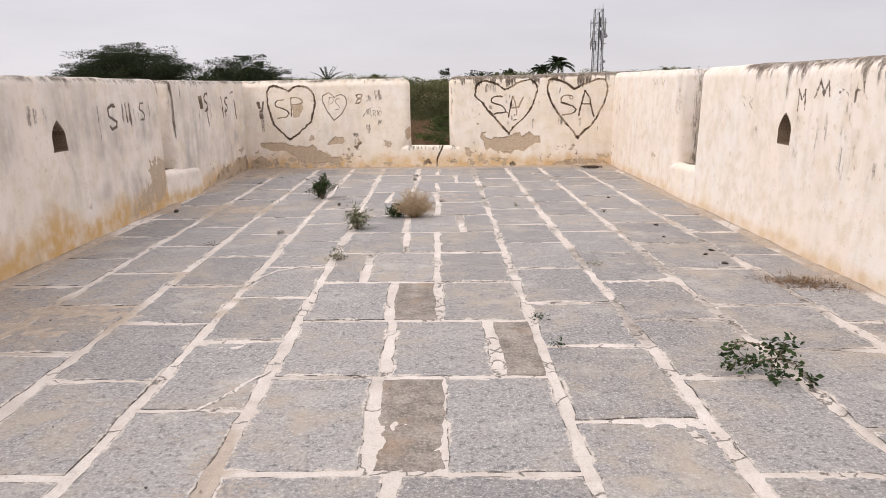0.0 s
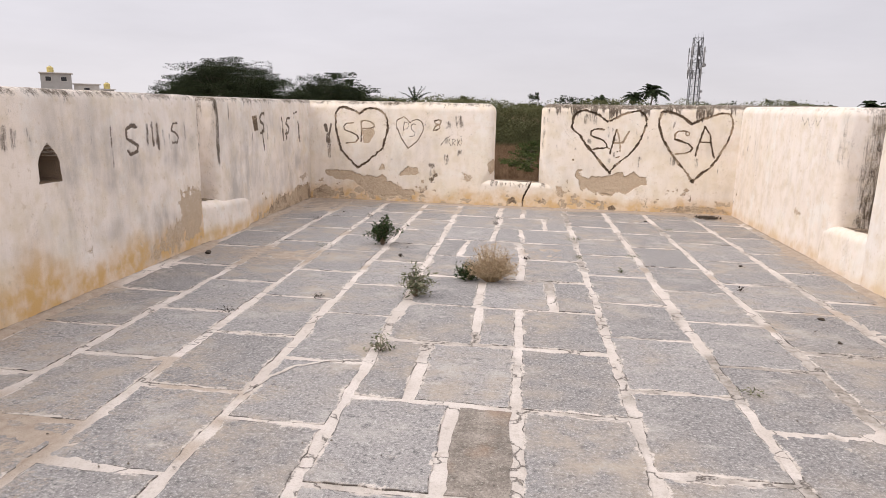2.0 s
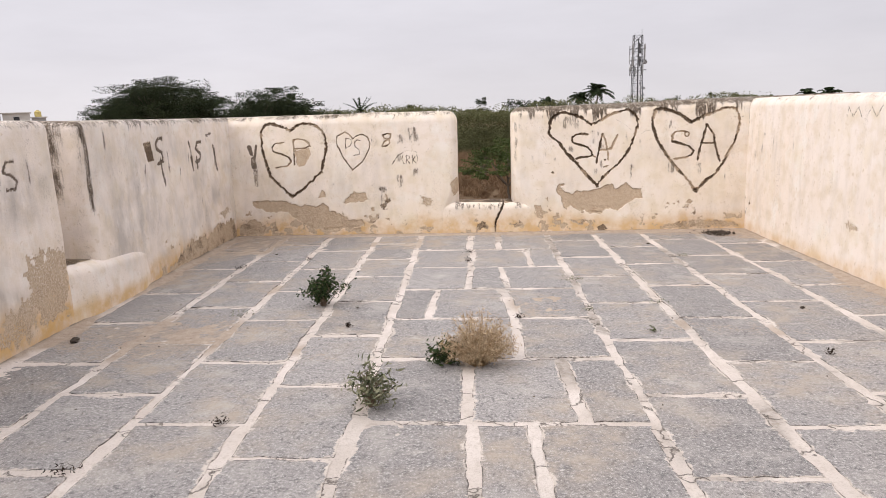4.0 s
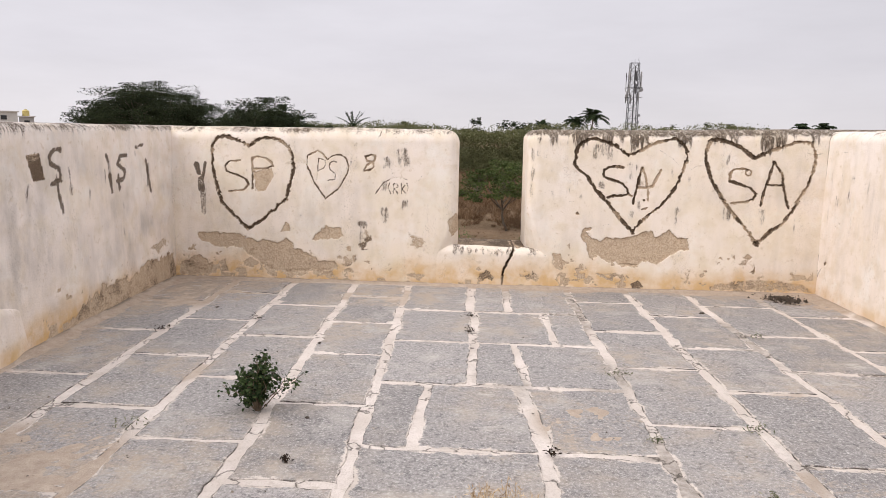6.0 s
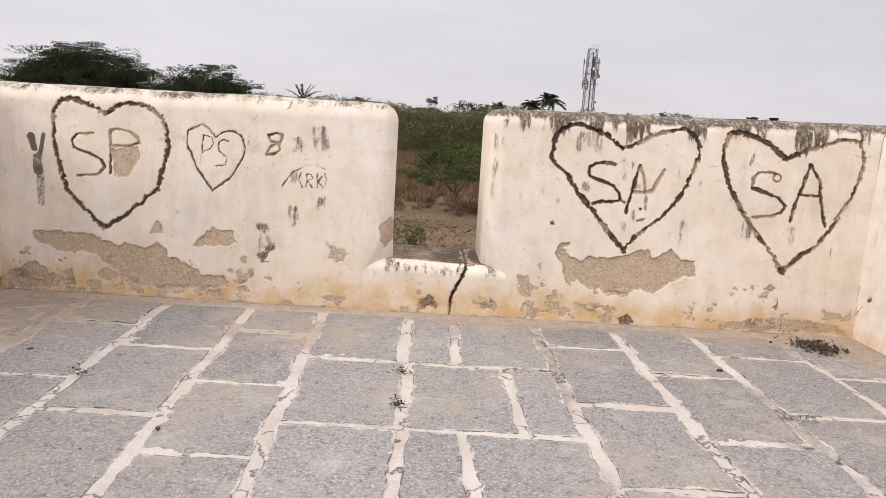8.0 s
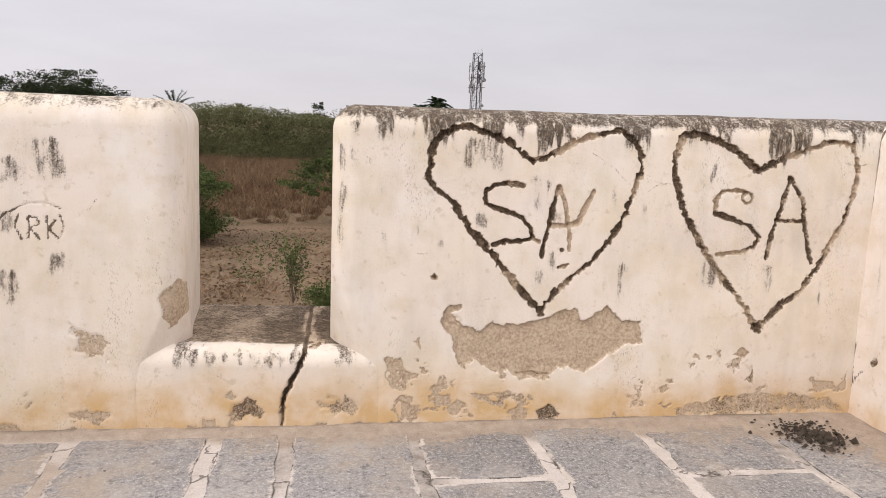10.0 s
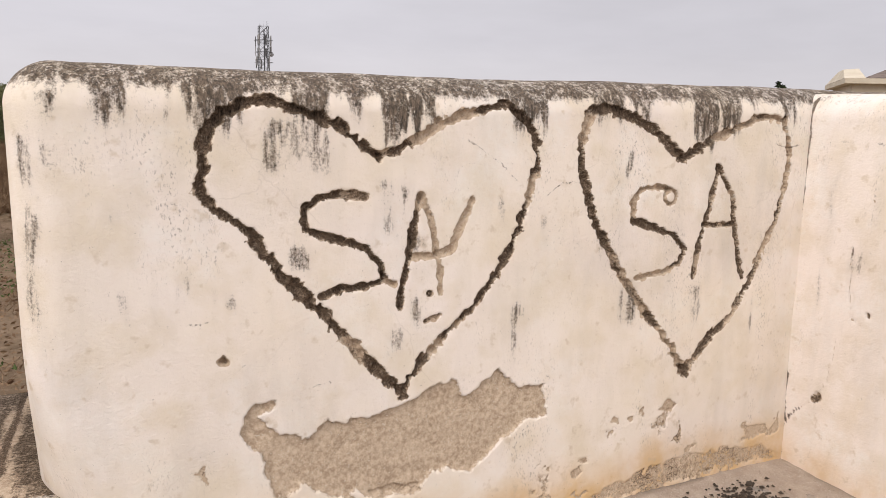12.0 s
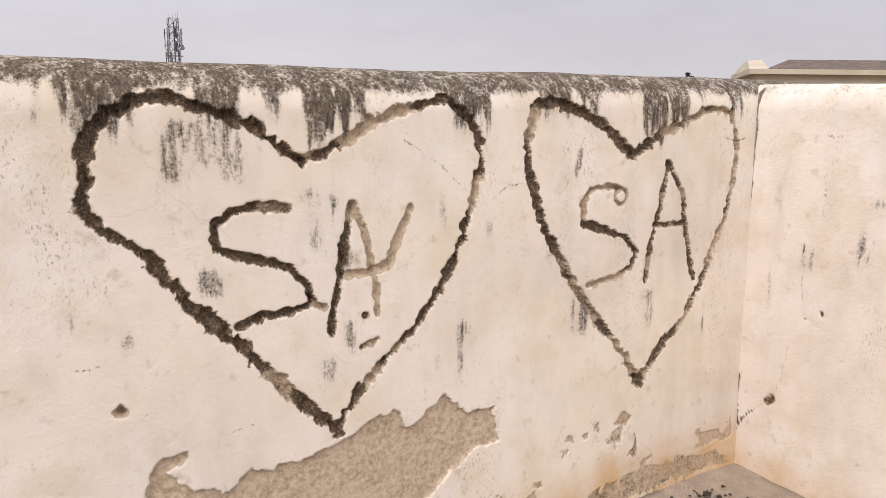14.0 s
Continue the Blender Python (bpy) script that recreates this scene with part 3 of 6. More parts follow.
def parapet(name, base, way, out, s0, s1, thick, h0, h1, r, rounded, ds, dz, acts, seed, label, fine=(), lean=0.06, proud=0.0, fall=0.0, grime=0.0, damp=0.25, ochre=0.9, shared=1, feather=0.0, splay=(0.0, 0.0), warm=0.0, cove=(0.0, 0.0, 1.0), fine_z=()):
    """A plastered parapet with rounded edges; s runs along it, d goes through it, outwards."""
    top = max(h0, h1)
    S = steps(s0, s1, ds, fine)
    Z = steps(-0.06, top, dz, fine_z)
    D = np.array([0, 0.025, 0.05, 0.08, 0.115, 0.16, 0.24, 0.36, 0.5, 0.66, 0.82, thick - 0.2, thick - 0.1, thick])
    blocks = []
    a, b = np.meshgrid(S, Z, indexing="ij")
    blocks.append((np.stack([a, 0 * a, b], -1), False))
    a, b = np.meshgrid(S, D, indexing="ij")
    blocks.append((np.stack([a, b, 0 * a + top], -1), False))
    for on, at, flip in ((rounded[0], s0, True), (rounded[1], s1, False)):
        if on:
            a, b = np.meshgrid(D, Z, indexing="ij")
            blocks.append((np.stack([0 * a + at, a, b], -1), flip))
    far_s, far_z = np.linspace(s0, s1, max(3, int((s1 - s0) / 0.2))), np.linspace(-0.06, top, 9)
    a, b = np.meshgrid(far_s, far_z, indexing="ij")
    blocks.append((np.stack([a, 0 * a + thick, b], -1), True))
    for on, at, flip in ((rounded[0], s0, True), (rounded[1], s1, False)):
        if not on:
            a, b = np.meshgrid(D, far_z, indexing="ij")
            blocks.append((np.stack([0 * a + at, a, b], -1), flip))
    coords, faces, count = [], [], 0
    for g, flip in blocks:
        n, k = g.shape[:2]
        idx = count + np.arange(n * k).reshape(n, k)
        q = np.stack([idx[:-1, :-1], idx[1:, :-1], idx[1:, 1:], idx[:-1, 1:]], -1).reshape(-1, 4)
        faces.append(q[:, ::-1] if flip else q)
        coords.append(g.reshape(-1, 3))
        count += n * k
    p, inv = np.unique(np.round(np.concatenate(coords), 5), axis=0, return_inverse=True)
    faces = inv.reshape(-1)[np.concatenate(faces)]
    s, d, z = p.T
    lo, hi = s0 + (r if rounded[0] else 0), s1 - (r if rounded[1] else 0)
    c = np.stack([np.clip(s, lo, hi), np.clip(d, r, thick - r), np.minimum(z, top - r)], -1)
    off = p - c
    size = np.linalg.norm(off, axis=1)
    k = np.where(size > 1e-6, r / np.maximum(size, 1e-6), 0)
    p2 = c + off * k[:, None]
    s, z = p2[:, 0], p2[:, 2]
    front = np.clip(1 - d / 0.1, 0, 1)
    h = h0 + (h1 - h0) * (s - s0) / (s1 - s0) + 0.022 * (fbm(s * 2.1, d * 2.1, seed + 7, 4) - 0.5)
    z = np.where(z > 0, z * h / top, z)
    f = {key: np.zeros(len(s)) for key in ("depth", "chip", "soot", "stain")}
    f["d"], f["h"] = d, h
    for i, act in enumerate(acts):
        lo, hi, zlo, zhi = act.area
        pick = np.nonzero((s > lo) & (s < hi) & (z > zlo) & (z < zhi))[0]
        if len(pick):
            sub = {key: val[pick] for key, val in f.items()}
            act(s[pick], z[pick], sub, seed * 13 + i)
            for key in ("depth", "chip", "soot", "stain"):
                f[key][pick] = sub[key]
    uneven = 0.016 * (fbm(s * 1.3, z * 1.3 + d, shared, 3) - 0.5) + 0.004 * (fbm(s * 9, z * 9 + d * 9, shared + 1, 3) - 0.5)
    if feather:
        k = ease(np.minimum(s - s0, s1 - s), 0.0, feather)
        proud = proud * k - 0.007 * (1 - k)
    dd = p2[:, 1] + f["depth"] * front + uneven - proud + lean * np.maximum(z, 0)
    zz = z * (1 - fall * np.clip(d, 0, 2))
    s = s + np.clip(d / thick, 0, 1) * (splay[0] * (1 - ease(s - s0, 0.0, 0.5)) + splay[1] * (1 - ease(s1 - s, 0.0, 0.5)))
    if cove[0]:
        # the jamb's front edge is cut back towards the sill
        cut = cove[0] * (1 - ease(z, cove[1], cove[2]))
        end = np.where(rounded[0], s - s0, s1 - s)
        dd = dd + 0.8 * cut * np.clip(1 - end / np.maximum(cut, 1e-4), 0, 1) ** 2 * (1 - ease(d, 0.02, 0.7))
    X = base[0] + way[0] * s + out[0] * dd
    Y = base[1] + way[1] * s + out[1] * dd
    me = mesh_of(name, np.stack([X, Y, zz], -1), faces, PLASTER, True)
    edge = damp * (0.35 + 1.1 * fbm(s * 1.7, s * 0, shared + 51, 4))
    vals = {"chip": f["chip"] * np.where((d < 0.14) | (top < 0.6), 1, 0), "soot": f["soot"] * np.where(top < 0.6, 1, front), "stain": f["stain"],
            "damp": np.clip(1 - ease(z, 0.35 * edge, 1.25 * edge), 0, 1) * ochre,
            "warm": warm + 0 * s,
            "grime": grime * ease(fbm(s * 1.1, z * 1.6, shared + 61, 4), 0.3, 0.62) * (0.4 + 0.6 * (1 - ease(z, 0.9, 1.5)))}
    for key, val in vals.items():
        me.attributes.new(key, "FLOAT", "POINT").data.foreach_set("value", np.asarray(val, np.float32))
    ob = new(name, me)
    return tagged(ob, label, "wall", kind="structure")


# ---- the terrace: walls ----
# side walls lean a little off square, as the paving does
BACK = ((0.0, 12.752), (1.0, 0.0), (0.0, 1.0))
LEFT = ((-3.27 + 0.036 * 12.75, 0.0), (-0.036, 1.0), (-1.0, -0.036))
RIGHT = ((3.03 + 0.029 * 12.75, 0.0), (-0.029, 1.0), (1.0, 0.029))
THICK = 1.25

SN_HEART_A = [(1.28, 0.56), (1.19, 0.66), (1.1, 0.76), (1.03, 0.85), (0.97, 0.91), (0.92, 0.96), (0.87, 1.03), (0.82, 1.1), (0.76, 1.14), (0.7, 1.2), (0.7, 1.25), (0.71, 1.34), (0.74, 1.4), (0.78, 1.43), (0.84, 1.46), (0.88, 1.46), (0.95, 1.44), (1.02, 1.42), (1.09, 1.39), (1.14, 1.36), (1.18, 1.32), (1.21, 1.31)]
SN_HEART_B = [(1.21, 1.31), (1.27, 1.33), (1.33, 1.36), (1.39, 1.4), (1.46, 1.43), (1.55, 1.45), (1.63, 1.47), (1.7, 1.44), (1.75, 1.38), (1.76, 1.31), (1.74, 1.22), (1.72, 1.14), (1.69, 1.07), (1.65, 0.99), (1.6, 0.91), (1.54, 0.84), (1.44, 0.75), (1.35, 0.67), (1.28, 0.58)]
SA_HEART_A = [(2.46, 0.47), (2.4, 0.56), (2.31, 0.67), (2.2, 0.79), (2.12, 0.89), (2.06, 0.99), (2.0, 1.08), (1.96, 1.19), (1.93, 1.28), (1.94, 1.38), (1.97, 1.46), (2.05, 1.47), (2.13, 1.45), (2.22, 1.42), (2.31, 1.36), (2.39, 1.3)]
SA_HEART_B = [(2.39, 1.3), (2.5, 1.36), (2.64, 1.41), (2.79, 1.46), (2.91, 1.45), (2.94, 1.37), (2.95, 1.28), (2.93, 1.17), (2.89, 1.04), (2.83, 0.94), (2.77, 0.81), (2.69, 0.69), (2.57, 0.6), (2.46, 0.49)]
PEELED_R = [(0.79, 0.52), (0.82, 0.6), (0.89, 0.61), (0.89, 0.57), (0.85, 0.55), (0.88, 0.5), (0.97, 0.48), (1.03, 0.53), (1.16, 0.49), (1.28, 0.53), (1.35, 0.55), (1.45, 0.59), (1.49, 0.54), (1.53, 0.52), (1.62, 0.59), (1.7, 0.53), (1.81, 0.51), (1.83, 0.42), (1.74, 0.4), (1.64, 0.35), (1.54, 0.27), (1.44, 0.3), (1.32, 0.24), (1.15, 0.25), (0.99, 0.3), (0.95, 0.35), (0.9, 0.29), (0.86, 0.37), (0.84, 0.44)]
PEELED_L = [(-3.04, 0.47), (-2.88, 0.47), (-2.66, 0.45), (-2.53, 0.42), (-2.4, 0.4), (-2.24, 0.37), (-2.14, 0.43), (-2.08, 0.35), (-1.97, 0.3), (-1.81, 0.22), (-1.65, 0.19), (-1.6, 0.12), (-1.76, 0.09), (-2.08, 0.08), (-2.3, 0.1), (-2.46, 0.21), (-2.61, 0.31), (-2.88, 0.34), (-3.04, 0.39)]

back_right_acts = [
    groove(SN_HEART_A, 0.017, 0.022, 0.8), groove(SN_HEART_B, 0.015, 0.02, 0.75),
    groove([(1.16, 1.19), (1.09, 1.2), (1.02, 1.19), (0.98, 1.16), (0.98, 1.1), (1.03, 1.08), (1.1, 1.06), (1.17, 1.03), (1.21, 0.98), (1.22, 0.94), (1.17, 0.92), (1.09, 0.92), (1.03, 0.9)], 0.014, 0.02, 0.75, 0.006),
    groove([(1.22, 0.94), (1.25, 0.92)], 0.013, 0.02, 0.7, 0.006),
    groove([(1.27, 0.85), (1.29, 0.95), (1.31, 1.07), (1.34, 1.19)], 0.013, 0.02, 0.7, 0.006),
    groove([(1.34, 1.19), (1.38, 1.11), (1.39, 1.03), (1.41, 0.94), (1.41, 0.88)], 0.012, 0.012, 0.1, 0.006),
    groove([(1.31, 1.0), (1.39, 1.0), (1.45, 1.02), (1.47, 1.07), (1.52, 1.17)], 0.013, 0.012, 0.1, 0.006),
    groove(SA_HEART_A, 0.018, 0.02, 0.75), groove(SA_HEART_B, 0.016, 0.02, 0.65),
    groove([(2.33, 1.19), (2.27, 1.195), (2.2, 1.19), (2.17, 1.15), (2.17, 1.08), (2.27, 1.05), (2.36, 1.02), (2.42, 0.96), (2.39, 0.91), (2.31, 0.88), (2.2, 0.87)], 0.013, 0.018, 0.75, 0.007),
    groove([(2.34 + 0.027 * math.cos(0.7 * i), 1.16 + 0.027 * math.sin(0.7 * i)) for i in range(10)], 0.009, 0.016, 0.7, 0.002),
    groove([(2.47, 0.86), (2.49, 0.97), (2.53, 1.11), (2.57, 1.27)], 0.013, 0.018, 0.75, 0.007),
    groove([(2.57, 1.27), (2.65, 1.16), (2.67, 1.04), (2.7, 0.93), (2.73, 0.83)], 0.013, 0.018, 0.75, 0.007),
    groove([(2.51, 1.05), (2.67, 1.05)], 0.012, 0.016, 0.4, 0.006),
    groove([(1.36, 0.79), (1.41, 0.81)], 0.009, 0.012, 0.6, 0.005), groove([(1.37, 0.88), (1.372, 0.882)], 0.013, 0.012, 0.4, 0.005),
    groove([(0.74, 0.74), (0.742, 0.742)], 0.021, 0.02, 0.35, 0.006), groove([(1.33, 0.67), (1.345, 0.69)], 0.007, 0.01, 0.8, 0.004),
    patch(PEELED_R, 0.012), patch([(1.16, 0.26), (1.34, 0.26), (1.35, 0.23), (1.18, 0.23)], 0.008, 0.3, 0.02),
    patch([(0.51, 0.33), (0.58, 0.35), (0.64, 0.26), (0.63, 0.19), (0.55, 0.2), (0.52, 0.25)], 0.005, 0.3),
    patch([(1.28, 0.07), (1.35, 0.09), (1.41, 0.05), (1.38, 0.01), (1.29, 0.02)], 0.006, 0.6, 0.02),
    patch([(2.34, 0.36), (2.38, 0.4), (2.43, 0.37), (2.39, 0.32)], 0.004, 0.4, 0.03), patch([(2.42, 0.21), (2.45, 0.27), (2.47, 0.18)], 0.005, 0.5, 0.03),
    patch([(2.02, 0.05), (2.19, 0.10), (2.5, 0.11), (2.9, 0.10), (3.01, 0.03), (2.05, 0.01)], 0.004, 0.45, 0.05, 0.57),
    patch([(0.95, 0.16), (1.1, 0.13), (1.2, 0.14), (1.1, 0.1), (0.98, 0.12)], 0.004, 0.4, 0.03),
    patch([(2.3, 0.3), (2.4, 0.34), (2.36, 0.26)], 0.003, 0.3, 0.05, 0.57), patch([(2.1, 0.33), (2.13, 0.36), (2.14, 0.31)], 0.003, 0.3, 0.03), patch([(2.24, 0.35), (2.27, 0.37), (2.27, 0.33)], 0.003, 0.4, 0.02), patch([(0.66, 0.42), (0.69, 0.44), (0.69, 0.40)], 0.003, 0.3, 0.03), patch([(0.83, 0.2), (0.87, 0.25), (0.85, 0.17)], 0.003, 0.3, 0.04, 0.57), patch([(1.0, 0.13), (1.2, 0.1), (1.25, 0.13), (1.1, 0.16)], 0.003, 0.3, 0.06, 0.57), patch([(1.75, 0.12), (1.85, 0.17), (1.8, 0.08)], 0.003, 0.3, 0.06, 0.57),
    mould(1.53, 0.09, 0.24, 1.9),
    runs_down([(0.44, 0.53, 1.40, 1.3), (0.53, 0.60, 1.45, 0.9), (0.62, 0.69, 1.42, 1.2), (0.69, 0.82, 1.38, 1.5), (0.83, 0.91, 1.45, 0.9), (0.95, 1.06, 1.40, 1.3), (1.10, 1.16, 1.38, 1.2), (1.21, 1.30, 1.36, 1.3), (1.30, 1.39, 1.38, 1.2),
               (1.66, 1.80, 1.40, 1.3), (1.99, 2.12, 1.43, 1.3), (2.12, 2.23, 1.45, 1.1), (2.44, 2.56, 1.36, 1.5), (2.56, 2.68, 1.40, 1.3), (2.70, 2.78, 1.46, 1.0), (2.87, 2.99, 1.47, 1.0)]),
    smear(0.90, 1.22, 1.43, 0.045, 0.75), smear(0.99, 1.24, 1.44, 0.08, 1.0), smear(1.03, 1.22, 1.36, 0.05, 0.8), smear(1.07, 1.26, 1.40, 0.02, 0.5), smear(0.51, 1.11, 1.21, 0.035, 0.5), smear(0.63, 0.86, 1.02, 0.025, 0.3), smear(0.56, 0.88, 0.98, 0.03, 0.3), smear(0.49, 0.82, 0.98, 0.02, 0.3),
    smear(0.77, 0.85, 0.95, 0.025, 0.3), smear(1.25, 1.02, 1.26, 0.075, 0.85), smear(1.32, 0.98, 1.1, 0.06, 0.5), smear(0.96, 0.94, 1.08, 0.05, 0.5), smear(1.71, 0.56, 0.84, 0.045, 0.6), smear(1.26, 0.66, 0.81, 0.04, 0.4), smear(1.33, 0.74, 0.9, 0.03, 0.4),
    smear(2.13, 1.15, 1.36, 0.022, 0.5), smear(2.14, 0.66, 0.87, 0.05, 0.8), smear(2.06, 0.92, 1.06, 0.035, 0.5), smear(2.48, 0.62, 0.85, 0.045, 0.6), smear(1.79, 0.97, 1.15, 0.02, 0.45), smear(2.78, 0.54, 0.76, 0.018, 0.4), smear(1.62, 1.05, 1.2, 0.02, 0.3),
    smear(0.29, 0.6, 1.45, 0.03, 0.3), smear(0.33, 1.2, 1.5, 0.05, 0.4),
    flakes(0.45, 3.1, -0.02, 0.34, 0.595), flakes(0.45, 0.9, -0.02, 0.42, 0.56),
    hairline([(0.55, 0.87), (0.6, 0.855), (0.68, 0.85), (0.72, 0.86)]), hairline([(1.5, 1.36), (1.55, 1.33), (1.62, 1.29), (1.68, 1.23)]), hairline([(0.52, 1.08), (0.58, 1.07), (0.64, 1.09)]),
    hairline([(1.0, 0.63), (1.1, 0.65), (1.2, 0.66)]), hairline([(1.8, 1.18), (1.86, 1.22), (1.94, 1.22)]), hairline([(0.68, 0.62), (0.8, 0.72)]), hairline([(2.08, 1.33), (2.2, 1.32), (2.3, 1.37)]), hairline([(2.8, 1.37), (2.95, 1.34), (3.02, 1.36)]),
]
parapet("wall_back_right", *BACK, 0.25, 4.35, THICK, 1.535, 1.595, 0.12, (True, False), 0.0045, 0.0045, back_right_acts, 3,
        "cream limewashed parapet with two carved hearts, black mould along its top", fine=((3.15, 4.4, 0.2),), grime=0.38, damp=0.28, ochre=0.85, warm=0.32, cove=(0.27, 0.2, 0.85))

back_left_acts = [
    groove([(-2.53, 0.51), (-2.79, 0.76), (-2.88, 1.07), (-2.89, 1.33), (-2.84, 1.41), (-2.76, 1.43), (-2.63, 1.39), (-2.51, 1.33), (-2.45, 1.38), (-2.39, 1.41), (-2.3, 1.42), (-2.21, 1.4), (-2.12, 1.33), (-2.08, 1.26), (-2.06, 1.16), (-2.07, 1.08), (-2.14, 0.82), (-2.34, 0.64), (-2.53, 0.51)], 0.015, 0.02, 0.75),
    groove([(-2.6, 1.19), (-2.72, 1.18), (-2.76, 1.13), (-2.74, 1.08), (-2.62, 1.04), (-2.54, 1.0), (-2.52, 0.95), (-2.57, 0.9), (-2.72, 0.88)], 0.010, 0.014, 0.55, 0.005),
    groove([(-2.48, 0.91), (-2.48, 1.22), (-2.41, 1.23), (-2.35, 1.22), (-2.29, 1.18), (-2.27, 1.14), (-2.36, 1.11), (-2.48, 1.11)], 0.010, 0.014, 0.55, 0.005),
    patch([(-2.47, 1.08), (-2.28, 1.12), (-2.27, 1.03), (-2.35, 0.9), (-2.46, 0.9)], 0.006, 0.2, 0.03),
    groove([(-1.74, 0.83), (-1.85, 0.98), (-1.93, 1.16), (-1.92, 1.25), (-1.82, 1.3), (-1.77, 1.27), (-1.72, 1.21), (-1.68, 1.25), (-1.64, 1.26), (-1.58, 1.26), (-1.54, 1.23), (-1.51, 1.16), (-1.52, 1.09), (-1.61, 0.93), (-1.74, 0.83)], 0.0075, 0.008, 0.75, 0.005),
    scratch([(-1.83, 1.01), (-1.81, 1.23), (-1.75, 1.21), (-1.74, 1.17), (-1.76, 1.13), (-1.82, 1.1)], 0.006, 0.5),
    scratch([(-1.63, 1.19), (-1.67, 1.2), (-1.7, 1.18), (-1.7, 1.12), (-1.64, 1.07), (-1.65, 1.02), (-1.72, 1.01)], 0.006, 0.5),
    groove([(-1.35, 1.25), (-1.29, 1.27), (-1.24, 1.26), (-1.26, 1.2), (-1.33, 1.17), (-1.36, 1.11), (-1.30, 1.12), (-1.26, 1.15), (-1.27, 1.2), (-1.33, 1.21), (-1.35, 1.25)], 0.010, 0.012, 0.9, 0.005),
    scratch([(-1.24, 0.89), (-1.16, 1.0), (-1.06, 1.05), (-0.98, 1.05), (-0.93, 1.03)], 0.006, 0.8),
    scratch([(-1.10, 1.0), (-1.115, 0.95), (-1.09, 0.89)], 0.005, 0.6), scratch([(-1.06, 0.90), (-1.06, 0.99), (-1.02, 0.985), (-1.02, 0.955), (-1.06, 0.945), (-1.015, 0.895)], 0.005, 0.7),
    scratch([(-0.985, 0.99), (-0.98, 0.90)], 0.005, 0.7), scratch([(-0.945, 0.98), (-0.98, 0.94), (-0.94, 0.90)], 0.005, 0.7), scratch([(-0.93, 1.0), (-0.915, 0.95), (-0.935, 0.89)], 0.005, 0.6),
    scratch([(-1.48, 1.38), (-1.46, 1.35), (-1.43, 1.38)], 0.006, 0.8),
    inked([(-3.05, 1.14), (-3.03, 1.06)], 0.03), inked([(-2.96, 1.16), (-2.99, 1.0)], 0.016), inked([(-3.01, 1.0), (-3.0, 0.9)], 0.035, 0.8), inked([(-2.99, 0.9), (-2.985, 0.67)], 0.03, 0.62), flakes(-3.3, -0.5, -0.02, 0.32, 0.60), flakes(-3.3, -1.4, 0.0, 0.4, 0.57),
    patch(PEELED_L, 0.010, 0.2), patch([(-1.89, 0.43), (-1.81, 0.51), (-1.73, 0.55), (-1.59, 0.54), (-1.57, 0.45), (-1.75, 0.42), (-1.86, 0.4)], 0.008),
    patch([(-2.21, 0.51), (-2.15, 0.59), (-2.1, 0.51)], 0.006, 0.2), patch([(-0.52, 0.63), (-0.44, 0.71), (-0.40, 0.6), (-0.41, 0.53), (-0.49, 0.48)], 0.007, 0.2),
    patch([(-3.22, 0.16), (-3.05, 0.24), (-2.89, 0.14), (-2.95, 0.05), (-3.25, 0.01)], 0.008, 0.45, 0.04), patch([(-0.93, 0.51), (-0.72, 0.42), (-0.75, 0.34), (-0.88, 0.37)], 0.004, 0.25, 0.05, 0.57),
    patch([(-2.82, 0.12), (-2.77, 0.18), (-2.73, 0.07), (-2.8, 0.06)], 0.008, 0.4, 0.01), patch([(-1.6, 0.2), (-1.5, 0.3), (-1.42, 0.2), (-1.5, 0.12)], 0.003, 0.5, 0.06, 0.57),
    patch([(-1.38, 0.43), (-1.33, 0.55), (-1.29, 0.42), (-1.34, 0.3)], 0.003, 0.6, 0.06, 0.57),
    mould(1.52, 0.06, 0.46, 1.2), smear(-1.14, 1.1, 1.27, 0.07, 0.95), smear(-0.97, 1.1, 1.36, 0.075, 1.0), smear(-1.15, 0.85, 1.04, 0.045, 0.85), smear(-1.16, 0.55, 0.78, 0.05, 0.9),
    smear(-1.46, 1.1, 1.24, 0.06, 0.85), smear(-0.95, 0.70, 0.86, 0.065, 0.65), smear(-1.36, 0.28, 0.64, 0.085, 0.5), smear(-2.0, 0.62, 0.7, 0.03, 0.3),
    scratch([(-1.19, 1.52), (-1.2, 1.46), (-1.22, 1.44)], 0.004, 0.7), hairline([(-0.88, 1.0), (-0.8, 1.04), (-0.76, 1.1)]),
]
parapet("wall_back_left", *BACK, -4.45, -0.41, THICK, 1.52, 1.525, 0.13, (False, True), 0.007, 0.007, back_left_acts, 5,
        "cream limewashed parapet with carved hearts and peeled plaster at its foot", fine=((-4.5, -3.35, 0.2),), grime=0.34, damp=0.29, ochre=0.9, splay=(0, -0.15), warm=0.28, cove=(0.25, 0.2, 0.85))

